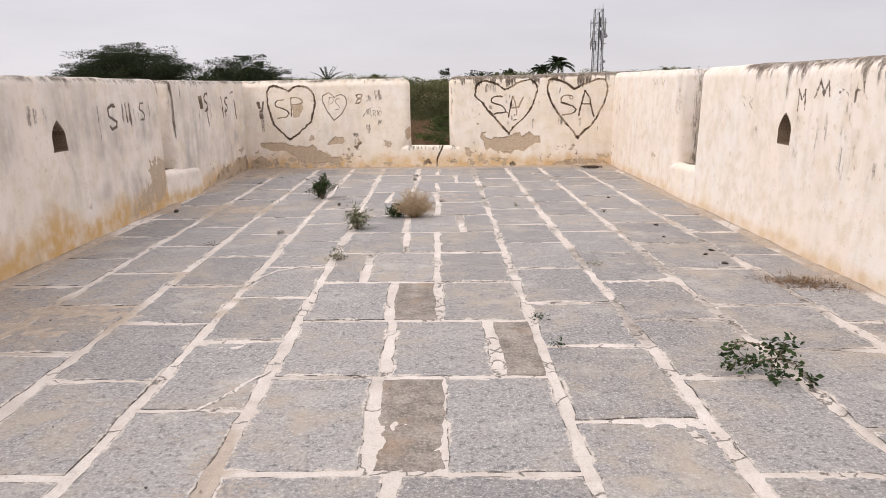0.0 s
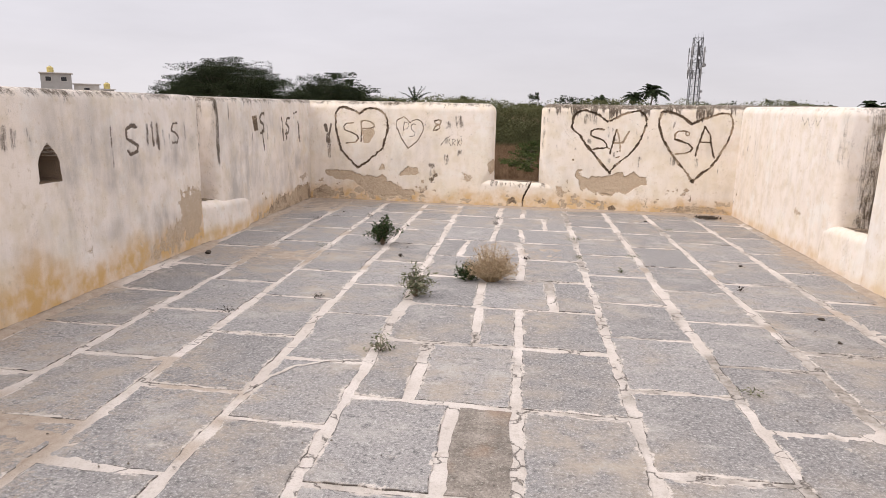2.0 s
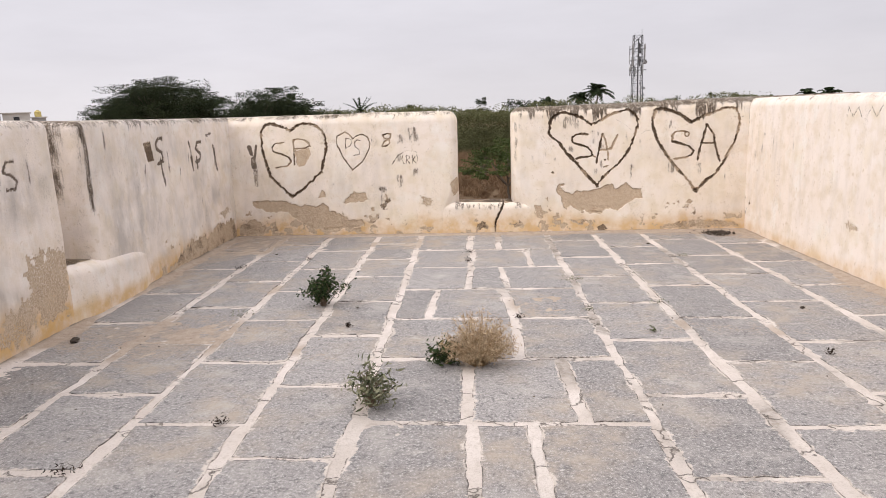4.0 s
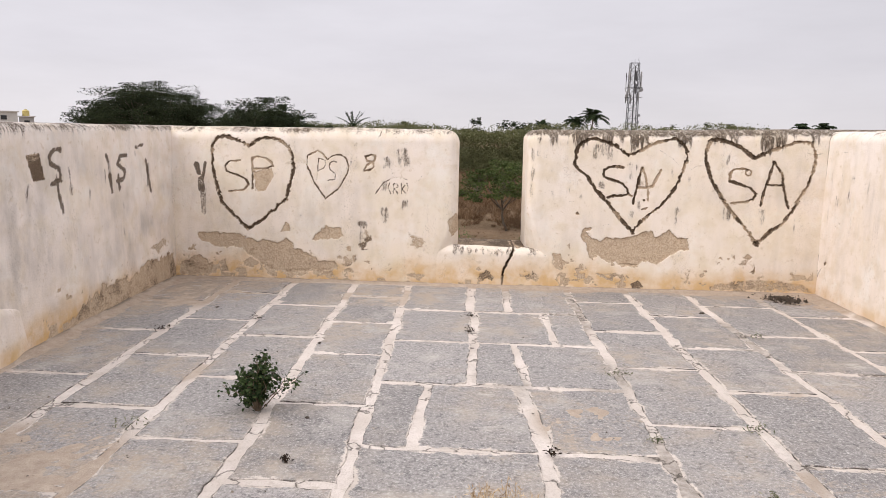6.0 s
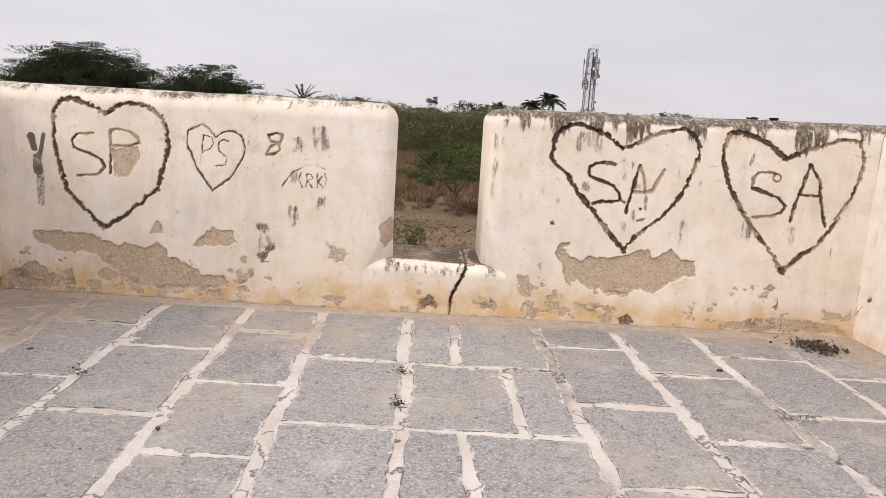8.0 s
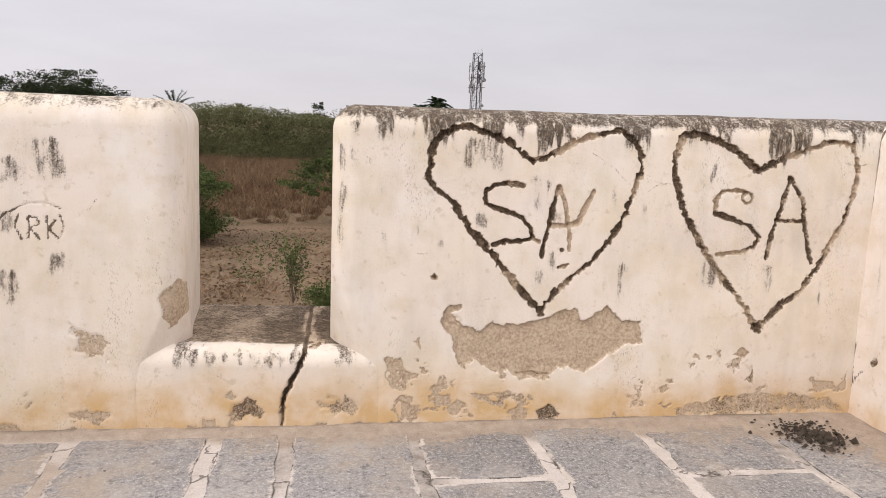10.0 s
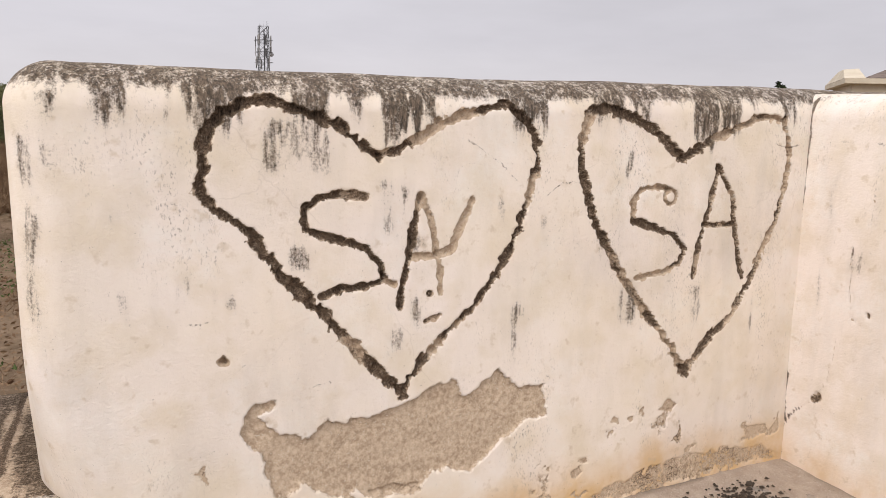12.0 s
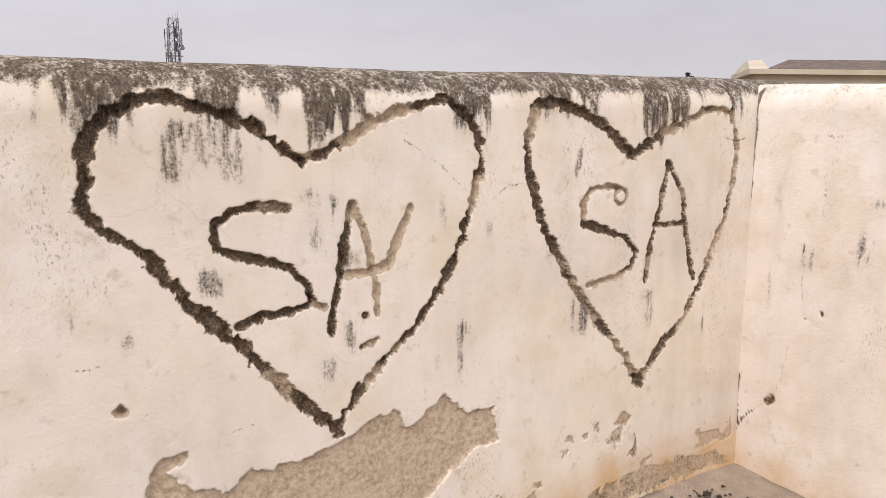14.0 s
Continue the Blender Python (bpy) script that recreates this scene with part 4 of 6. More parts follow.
sill_cracks = [worn_top(0.12, 0.8, -0.25, 0.15), rubble_crack(0.15, 0.03, 0.035), flakes(-0.5, 0.45, -0.02, 0.25, 0.58), groove([(0.14, 0.40), (0.13, 0.36), (0.10, 0.29), (0.08, 0.25), (0.045, 0.18), (0.03, 0.13), (0.035, 0.07), (0.02, -0.02)], 0.012, 0.05, 1.0, 0.01, 0.6),
               patch([(-0.22, 0.12), (-0.1, 0.16), (-0.04, 0.1), (-0.12, 0.05), (-0.2, 0.07)], 0.004, 0.6, 0.05, 0.57), patch([(0.2, 0.12), (0.3, 0.18), (0.4, 0.1), (0.3, 0.06)], 0.004, 0.45, 0.06, 0.57),
               smear(-0.05, 0.27, 0.40, 0.14, 0.6), smear(-0.3, 0.28, 0.40, 0.1, 0.5), smear(0.3, 0.28, 0.38, 0.06, 0.5)]
parapet("wall_sill_back", *BACK, -0.74, 0.60, THICK, 0.40, 0.375, 0.09, (False, False), 0.008, 0.008, sill_cracks, 7,
        "low cracked plaster sill across an embrasure, blackened on top", proud=0.012, fall=0.2, grime=0.17, damp=0.27, ochre=0.85, feather=0.4, warm=0.3)

left_near_acts = [
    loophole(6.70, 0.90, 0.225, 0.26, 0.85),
    inked([(7.86, 1.25), (7.78, 1.26), (7.70, 1.23), (7.69, 1.16), (7.78, 1.12), (7.86, 1.09), (7.85, 1.04), (7.74, 1.02), (7.70, 1.05)], 0.016, 1.0, 0.006),
    inked([(8.59, 1.27), (8.50, 1.26), (8.46, 1.2), (8.54, 1.17), (8.59, 1.13), (8.56, 1.08), (8.47, 1.08)], 0.012, 0.9, 0.005),
    inked([(8.03, 1.25), (8.02, 1.11)], 0.016, 0.6), inked([(8.11, 1.27), (8.12, 1.08)], 0.02, 0.7), inked([(8.2, 1.26), (8.21, 1.05)], 0.022, 0.85), smear(8.04, 1.0, 1.3, 0.03, 0.9), smear(8.18, 1.0, 1.32, 0.03, 1.0), smear(8.3, 0.98, 1.24, 0.025, 0.55), smear(8.7, 0.95, 1.3, 0.02, 0.5), smear(8.42, 1.0, 1.2, 0.02, 0.4),
    smear(6.28, 1.08, 1.32, 0.05, 0.95), smear(6.38, 1.1, 1.3, 0.04, 0.9), smear(6.50, 1.12, 1.3, 0.035, 0.7), smear(6.12, 1.2, 1.3, 0.03, 0.5),
    inked([(7.47, 1.26), (7.46, 1.04)], 0.010, 0.7), smear(7.46, 0.85, 1.1, 0.016, 0.6), smear(7.05, 1.1, 1.26, 0.03, 0.45), smear(7.2, 1.1, 1.22, 0.02, 0.4),
    patch([(8.57, 0.60), (8.69, 0.64), (8.85, 0.60), (9.05, 0.62), (9.05, 0.41), (8.96, 0.11), (8.6, 0.14), (8.5, 0.40)], 0.004, 0.1, 0.10, 0.62),
    patch([(7.85, 0.08), (8.1, 0.2), (8.35, 0.3), (8.62, 0.38), (8.62, 0.1), (8.2, 0.04)], 0.003, 0.1, 0.10, 0.58),
    patch([(8.2, 0.25), (8.3, 0.32), (8.36, 0.2), (8.28, 0.15)], 0.003, 0.2, 0.06, 0.57), patch([(7.0, 0.34), (7.1, 0.38), (7.12, 0.3)], 0.003, 0.1, 0.05, 0.57),
    mould(1.565, 0.12, 0.44, 1.3),
]
parapet("wall_left_near", *LEFT, -4.0, 9.06, THICK, 1.60, 1.53, 0.08, (False, True), 0.022, 0.02, left_near_acts, 11,
        "weathered limewashed parapet with an arrow loop, scrawled letters and an ochre foot", fine=((-5, 4.0, 0.25), (6.5, 6.9, 0.008), (7.6, 8.8, 0.014)), fine_z=((0.86, 1.3, 0.01),), grime=1.0, damp=0.4, ochre=1.0, shared=101, lean=0.022)
left_far_acts = [
    patch([(10.47, 1.31), (10.62, 1.32), (10.66, 1.13), (10.52, 1.12)], 0.003, 1.6, 0.012), inked([(10.89, 1.33), (10.80, 1.33), (10.74, 1.29), (10.74, 1.24), (10.86, 1.19), (10.86, 1.12), (10.74, 1.09)], 0.020, 1.0, 0.006), inked([(10.80, 1.14), (10.82, 0.98), (10.84, 0.88)], 0.018, 0.8), inked([(10.97, 1.2), (10.98, 1.0)], 0.014, 0.7), inked([(11.53, 1.27), (11.55, 1.22)], 0.022, 1.0), inked([(11.56, 1.1), (11.58, 0.97)], 0.026, 1.0), inked([(11.70, 1.1), (11.71, 0.98)], 0.022, 1.0), inked([(12.05, 1.32), (12.2, 1.35)], 0.014, 0.8), inked([(12.24, 1.2), (12.27, 1.05), (12.30, 0.92)], 0.024, 1.0),
    smear(10.82, 0.9, 1.16, 0.025, 1.0), smear(10.45, 0.95, 1.14, 0.02, 0.7), smear(10.95, 0.95, 1.1, 0.02, 0.7), smear(11.56, 0.96, 1.26, 0.035, 1.0), smear(11.48, 1.0, 1.2, 0.02, 0.6),
    inked([(11.88, 1.26), (11.76, 1.25), (11.70, 1.19), (11.83, 1.13), (11.80, 1.06), (11.68, 1.05)], 0.020, 1.0, 0.005), smear(12.26, 0.86, 1.2, 0.03, 1.0), smear(11.2, 0.8, 1.05, 0.02, 0.5),
    smear(12.05, 1.2, 1.32, 0.025, 0.5), smear(11.75, 0.45, 0.9, 0.02, 0.5), smear(9.49, 0.75, 1.5, 0.014, 0.9), smear(9.80, 1.2, 1.5, 0.03, 0.4),
    patch([(11.33, 0.24), (11.83, 0.19), (12.12, 0.27), (12.67, 0.25), (12.82, 0.0), (11.37, -0.05), (10.5, -0.03), (10.81, 0.08)], 0.009, 0.5, 0.06),
    patch([(12.2, 0.4), (12.5, 0.45), (12.6, 0.35), (12.3, 0.33)], 0.004, 0.3, 0.06, 0.57),
    jamb_mould_shade(9.44, 0.06, 0.65, 0.82, 0.16, 0.12), runs_down([(9.46, 9.505, 0.8, 1.0), (10.2, 10.5, 1.42, 0.9), (11.0, 11.2, 1.44, 0.8)]), flakes(10.4, 12.8, -0.02, 0.4, 0.58), mould(1.53, 0.14, 0.36, 1.4), mould(1.53, 0.2, 0.2, 0.7, 9.7, 10.4),
]
parapet("wall_left_far", *LEFT, 9.44, 12.95, THICK, 1.525, 1.52, 0.07, (True, False), 0.016, 0.016, left_far_acts, 13,
        "grimy limewashed parapet with black scrawls and peeling plaster at its foot", grime=0.9, damp=0.24, shared=101, lean=0.022)
parapet("wall_sill_left", *LEFT, 8.88, 10.40, THICK, 0.45, 0.36, 0.09, (True, True), 0.016, 0.016, [worn_top(0.06, 0.1, 9.9, 9.2)], 17,
        "low rounded plaster sill across an embrasure", proud=0.05, fall=-0.1, damp=0.15, grime=0.3, shared=101, feather=0.45)

right_near_acts = [
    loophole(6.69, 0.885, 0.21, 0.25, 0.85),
    scratch([(6.51, 1.17), (6.52, 1.33), (6.46, 1.25), (6.42, 1.34), (6.40, 1.18)], 0.010, 0.8), scratch([(6.27, 1.28), (6.20, 1.40), (6.14, 1.30), (6.09, 1.40), (6.06, 1.29)], 0.011, 0.9),
    scratch([(5.93, 1.31), (5.86, 1.35), (5.80, 1.30)], 0.007, 0.6), scratch([(5.71, 1.26), (5.70, 1.40)], 0.012, 1.0), scratch([(5.71, 1.33), (5.62, 1.33)], 0.012, 1.0), scratch([(5.62, 1.26), (5.62, 1.40)], 0.012, 1.0), scratch([(5.56, 1.40), (5.61, 1.33), (5.55, 1.26)], 0.008, 0.8),
    scratch([(8.06, 1.34), (8.03, 1.43), (7.96, 1.34)], 0.006, 0.4), scratch([(7.59, 1.14), (7.59, 1.26), (7.53, 1.25), (7.56, 1.2), (7.5, 1.14)], 0.006, 0.35), scratch([(7.44, 1.26), (7.38, 1.24), (7.43, 1.2), (7.36, 1.15)], 0.006, 0.35),
    mould(1.575, 0.42, 0.34, 1.6, -10, 7.9), mould(1.56, 0.05, 0.45, 0.7, 7.5, 9.2),
    smear(7.35, 1.0, 1.52, 0.02, 0.37), smear(7.25, 0.75, 1.02, 0.12, 0.22), smear(6.47, 0.55, 1.15, 0.05, 0.31), smear(6.15, 0.6, 1.15, 0.05, 0.28), smear(6.05, 0.8, 1.2, 0.04, 0.25), smear(5.78, 0.3, 1.5, 0.07, 0.37), smear(5.64, 0.6, 1.1, 0.09, 0.28), smear(5.4, 0.5, 0.95, 0.08, 0.22),
    smear(8.05, 0.85, 1.1, 0.03, 0.19), smear(7.85, 0.8, 1.15, 0.03, 0.19), smear(7.2, 0.3, 0.5, 0.02, 0.25), smear(6.2, 0.4, 0.6, 0.05, 0.15), smear(5.2, 0.7, 1.0, 0.1, 0.19),
]
parapet("wall_right_near", *RIGHT, -4.0, 8.80, THICK, 1.62, 1.555, 0.12, (False, True), 0.022, 0.02, right_near_acts, 19,
        "pale limewashed parapet with an arrow loop and dark mould runs from its top", fine=((-5, 4.0, 0.25), (6.6, 6.9, 0.008), (5.4, 6.6, 0.014)), fine_z=((0.86, 1.2, 0.01),), grime=0.12, damp=0.15, ochre=0.5, shared=202, lean=0.022)
right_far_acts = [
    inked([(12.755, 0.0), (12.775, 0.4)], 0.008, 1.0), hairline([(12.762, 0.2), (12.80, 0.6), (12.845, 1.55)], 0.9, 0.013, 0.75),
    # dark band deep on this jamb: the opening's shade, painted in
    jamb_mould_shade(9.48, 0.16, 0.1, 0.9),
    mould(1.55, 0.04, 0.45, 0.8), hairline([(12.80, 1.36), (12.61, 1.38), (12.45, 1.37), (12.36, 1.36)]), groove([(12.64, 0.33), (12.62, 0.35)], 0.014, 0.016, 0.9, 0.005),
    scratch([(12.76, 0.18), (12.71, 0.26), (12.64, 0.33), (12.6, 0.42), (12.59, 0.6)], 0.0055, 0.5), smear(12.35, 0.78, 1.2, 0.045, 0.45), smear(12.42, 0.8, 1.05, 0.06, 0.15), smear(12.55, 0.82, 1.0, 0.07, 0.1),
    scratch([(12.58, 0.98), (12.57, 0.82), (12.54, 0.7), (12.47, 0.68)], 0.005, 0.3), groove([(12.48, 0.73), (12.481, 0.732)], 0.008, 0.01, 0.9, 0.003), groove([(12.53, 1.16), (12.531, 1.162)], 0.005, 0.01, 0.9, 0.003),
    smear(12.3, 0.6, 0.9, 0.02, 0.25), smear(12.1, 0.9, 1.25, 0.02, 0.31), smear(12.0, 0.8, 1.1, 0.02, 0.25), smear(11.6, 0.9, 1.2, 0.03, 0.15), smear(11.1, 0.6, 0.8, 0.02, 0.15), smear(9.50, 0.9, 1.5, 0.05, 0.19), smear(12.68, 0.4, 1.3, 0.015, 0.19),
    scratch([(10.75, 1.34), (10.75, 1.44), (10.68, 1.42), (10.74, 1.39)], 0.005, 0.35), scratch([(10.6, 1.36), (10.58, 1.44), (10.5, 1.36), (10.42, 1.44), (10.36, 1.36)], 0.005, 0.35), scratch([(10.28, 1.36), (10.22, 1.44), (10.14, 1.36), (10.06, 1.45)], 0.005, 0.35),
    patch([(10.2, 0.42), (10.35, 0.47), (10.5, 0.42), (10.36, 0.38)], 0.003, 0.0, 0.05, 0.57),
]
parapet("wall_right_far", *RIGHT, 9.48, 12.95, THICK, 1.555, 1.565, 0.10, (True, False), 0.010, 0.010, right_far_acts, 23,
        "pale limewashed parapet with a rounded jamb and fine cracks", grime=0.1, damp=0.17, ochre=0.55, shared=202, lean=0.022)
parapet("wall_sill_right", *RIGHT, 8.62, 9.72, THICK, 0.47, 0.40, 0.10, (True, True), 0.016, 0.016, [worn_top(0.07, 0.1, 8.9, 9.3)], 29,
        "low rounded plaster sill across an embrasure, dark on top", proud=0.02, fall=0.12, damp=0.12, ochre=0.4, shared=202, feather=0.16)
parapet("wall_front", (0.0, -4.0), (1.0, 0.0), (0.0, -1.0), -4.4, 4.9, 0.8, 1.6, 1.6, 0.12, (False, False), 0.25, 0.1, [mould(1.6, 0.1, 0.45, 0.8)], 31,
        "plain limewashed parapet that closes the terrace", grime=0.3, damp=0.2)


def fort_mass():
    """The masonry that carries the terrace, down to the ground."""
    bm = bmesh.new()
    ring = [(-4.0, -4.85), (4.75, -4.85), (4.35, 14.02), (-4.55, 14.02)]
    prof = [(0.0, -0.075), (0.03, -1.2), (0.18, -4.6)]
    loops = []
    for grow, z in prof:
        loops.append([bm.verts.new((x + grow * (1 if x > 0 else -1), y + grow * (1 if y > 0 else -1), z)) for x, y in ring])
    for a, b in zip(loops, loops[1:]):
        for i in range(4):
            bm.faces.new((a[i], a[(i + 1) % 4], b[(i + 1) % 4], b[i]))
    bm.faces.new(loops[0])
    bmesh.ops.recalc_face_normals(bm, faces=bm.faces)
    me = bpy.data.meshes.new("wall_fort")
    bm.to_mesh(me)
    bm.free()
    me.materials.append(FORT_STONE)
    return tagged(new("wall_fort", me), "rubble masonry bastion under the paved terrace", "wall", kind="structure")


fort_mass()

# ---- the ground around ----
def outside_ground():
    X = np.unique(np.concatenate([np.linspace(-2500, -120, 24), np.linspace(-120, 120, 161), np.linspace(120, 2500, 24)]))
    Y = np.unique(np.concatenate([np.linspace(-2500, -60, 24), np.linspace(-60, 20, 30), np.linspace(20, 110, 121), np.linspace(110, 2500, 30)]))
    a, b = np.meshgrid(X, Y, indexing="ij")
    z = -4.0 + 0.35 * (fbm(a * 0.07, b * 0.07, 71, 3) - 0.5) + 0.12 * (fbm(a * 0.6, b * 0.6, 72, 3) - 0.5)
    z = z + 0.5 * ease(b, 47, 55) * (1 - ease(b, 90, 130)) * (0.4 + fbm(a * 0.1, b * 0.1, 75, 3))
    n, k = a.shape
    idx = np.arange(n * k).reshape(n, k)
    faces = np.stack([idx[:-1, :-1], idx[1:, :-1], idx[1:, 1:], idx[:-1, 1:]], -1).reshape(-1, 4)
    me = mesh_of("ground", np.stack([a, b, z], -1).reshape(-1, 3), faces, SOIL, True)
    mid = 44.2 + 1.2 * np.sin(a * 0.09) + 0.05 * a
    track = (1 - ease(np.abs(b - mid), 0.5, 1.6)) * (0.5 + 0.5 * fbm(a * 0.8, b * 0.8, 73, 3))
    me.attributes.new("track", "FLOAT", "POINT").data.foreach_set("value", track.reshape(-1).astype(np.float32))
    return tagged(new("ground", me), "dry brown earth with a pale dirt track", "ground", kind="structure")


outside_ground()


# ---- the terrace: paving ----
# joints along the walk, as x at y = 12.4 and the drift per metre back towards the entrance
JOINTS = [(-3.24, 0.036), (-2.60, 0.040), (-2.02, 0.044), (-1.41, 0.042), (-0.876, 0.042), (0.65, 0.031), (1.215, 0.035), (1.78, 0.0385), (2.42, 0.043), (3.03, 0.029)]
CROSS = {
    0: [5.51, 6.35, 7.23, 8.17, 9.05, 9.93, 10.89, 11.8],
    1: [4.15, 5.0, 5.85, 6.8, 7.67, 8.57, 9.45, 10.35, 11.23, 12.16],
    2: [3.78, 4.65, 5.47, 6.38, 7.3, 8.18, 9.09, 9.97, 10.85, 11.78],
    3: [3.46, 4.34, 5.18, 6.02, 6.95, 7.8, 8.7, 9.6, 10.49, 11.29, 12.17],
    4: [2.93, 3.82, 4.68, 5.54, 6.46, 7.32, 8.24, 9.1, 9.98, 10.85, 11.74],
    5: [3.35, 4.23, 5.03, 5.91, 6.82, 7.67, 8.59, 9.5, 10.41, 11.26, 12.21],
    6: [2.93, 3.81, 4.66, 5.54, 6.4, 7.3, 8.18, 9.08, 10.02, 10.89, 11.78],
    7: [3.27, 4.16, 4.95, 5.87, 6.75, 7.71, 8.55, 9.5, 10.43, 11.26, 12.19],
    8: [3.66, 4.61, 5.32, 6.31, 7.21, 8.1, 9.12, 10.0, 10.95, 11.9],
}
# the wide middle course is cut up differently row by row
SPLITS = {2.93: ((0.10, 0.05), (0.41, 0.38)), 3.82: ((0.08, 0.03), (0.665, 0.625)), 4.68: ((0.01, -0.03), (0.33, 0.29)), 5.54: ((-0.28, -0.325), (0.285, 0.25)), 6.46: ((-0.03, -0.07), (0.255, 0.22)), 7.32: ((-0.10, -0.12), (0.48, 0.43)),
          8.24: ((0.19, 0.17),), 9.1: ((-0.47, -0.455), (0.18, 0.08)), 9.98: ((-0.2, -0.2), (0.14, 0.08)), 10.85: ((-0.21, -0.22), (0.39, 0.36)), 11.74: ((-0.255, -0.27), (0.07, 0.055))}
TIGHT = (2.93, 1)
BROWN = {(2.93, 1), (3.82, 2), (4.68, 1)}


def joint_x(i, y):
    x, k = JOINTS[i]
    return x + k * (12.4 - y)


def sandiness(x, y):
    """Where blown sand lies: along the walls, in the far corners and in loose patches."""
    left, right = x - joint_x(0, y), joint_x(9, y) - x
    edge = np.minimum(np.minimum(left, right), 12.74 - y)
    m = 1 - ease(edge + 0.55 * (fbm(x * 1.6, y * 1.6, 81, 4) - 0.5), -0.04, 0.24)
    corner = (1 - ease(np.hypot(x + 3.1, y - 12.5), 0.5, 1.5)) + (1 - ease(np.hypot(x - 3.05, y - 12.5), 0.2, 0.75))
    loose = ease(fbm(x * 0.9, y * 0.9, 83, 5), 0.64, 0.72) * 0.5
    tan = np.maximum(1 - ease(np.hypot((x - 0.42) / 0.8, y - 9.5), 0.1, 0.6), 1 - ease(np.hypot(x + 2.25, y - 8.7), 0.2, 0.9))
    tan = np.maximum(tan, 1 - ease(np.hypot(x + 2.1, 0.8 * (y - 4.7)), 0.15, 0.85))
    strip = (1 - ease(12.74 - y, 0.02, 0.14)) * 0.7
    return np.clip(np.maximum(np.maximum(m, strip), np.maximum(np.maximum(corner * 0.9, 0.8 * tan), loose)), 0, 1)


# ---- plants ----
def unit(v):
    return v / np.maximum(np.linalg.norm(v, axis=-1, keepdims=True), 1e-9)


def leaf_quads(c, size, rng, flat=1.0, aspect=0.45, way=None):
    """Folded leaves, one quad each, round the centres c."""
    n = len(c)
    d = rng.normal(size=(n, 3)) * (1, 1, flat)
    d = unit(d if way is None else unit(d) + way)
    side = unit(np.cross(d, rng.normal(size=(n, 3))))
    ln = np.asarray(size) * rng.uniform(0.6, 1.3, n)
    a, b = d * ln[:, None] / 2, side * (aspect * ln)[:, None] / 2
    fold = np.cross(d, side) * (0.12 * ln)[:, None]
    v = np.stack([c - a, c + b + fold, c + a, c - b + fold], 1).reshape(-1, 3)
    return v, np.arange(4 * n).reshape(n, 4)


def blades(c, height, width, rng, spread=0.5):
    """Thin upright straws, one triangle each."""
    n = len(c)
    h = np.asarray(height) * rng.uniform(0.5, 1.2, n)
    tip = c + np.stack([rng.normal(size=n) * spread * h, rng.normal(size=n) * spread * h, h], -1)
    ang = rng.uniform(0, 2 * np.pi, n)
    w = np.stack([np.cos(ang), np.sin(ang), 0 * ang], -1) * (width * rng.uniform(0.6, 1.3, n))[:, None]
    return np.stack([c - w, c + w, tip], 1).reshape(-1, 3), np.arange(3 * n).reshape(n, 3)


class Tubes:
    """Tapered round sticks gathered into one mesh."""

    def __init__(self, sides=5):
        self.v, self.f, self.sides = [], [], sides

    def add(self, pts, radii):
        base, m = len(self.v), self.sides
        for i, p in enumerate(pts):
            p = Vector(p)
            way = (Vector(pts[min(i + 1, len(pts) - 1)]) - Vector(pts[max(i - 1, 0)])).normalized()
            u = way.orthogonal().normalized()
            w = way.cross(u)
            for k in range(m):
                a = 2 * math.pi * k / m
                self.v.append(tuple(p + (u * math.cos(a) + w * math.sin(a)) * radii[i]))
            if i:
                for k in range(m):
                    q = base + (i - 1) * m
                    self.f.append([q + k, q + (k + 1) % m, q + m + (k + 1) % m, q + m + k])
        self.f.append([base + (len(pts) - 1) * m + k for k in range(m)])

    def mesh(self, name, material):
        return mesh_of(name, self.v, self.f, material, True)


def bent(a, b, sag, n, rng, wob):
    a, b = np.array(a, float), np.array(b, float)
    k = np.linspace(0, 1, n)[:, None]
    p = a + (b - a) * k + np.array([0, 0, 1.0]) * sag * np.sin(np.pi * k)
    p[1:-1] += rng.normal(size=(n - 2, 3)) * wob
    return p


def small_shrub(name, label, at, width, height, stems, per_stem, leaf, aspect, material, seed, extra=(), way_up=0.4):
    rng = np.random.default_rng(seed)
    ob = thing(name, label, "plant", at)
    tubes, pts = Tubes(4), []
    ends = [(width * 0.5 * math.cos(a) * r, width * 0.5 * math.sin(a) * r, height * (1.05 - 0.55 * r * r) * rng.uniform(0.75, 1.1))
            for a, r in zip(rng.uniform(0, 6.28, stems), np.sqrt(rng.uniform(0.02, 1, stems)))] + list(extra)
    for e in ends:
        p = bent((0, 0, -0.01), e, 0.12 * height, 6, rng, 0.012 * height / 0.3)
        tubes.add(p, np.linspace(0.004, 0.0015, 6) * (height / 0.3) ** 0.5)
        for _ in range(per_stem):
            k = rng.uniform(0.3, 1.0)
            i = min(4, int(k * 5))
            q = p[i] + (p[i + 1] - p[i]) * (k * 5 - i)
            pts.append(q + rng.normal(size=3) * leaf * 0.8)
    pts = np.array(pts)
    pts[:, 2] = np.maximum(pts[:, 2], 0.3 * leaf)
    v, f = leaf_quads(pts, leaf, rng, 0.7, aspect, way=np.array([0, 0, way_up]))
    piece("stem", tubes.mesh("stem", TWIG), ob, "thin brown stems")
    piece("foliage", mesh_of("foliage", v, f, material), ob)
    return ob


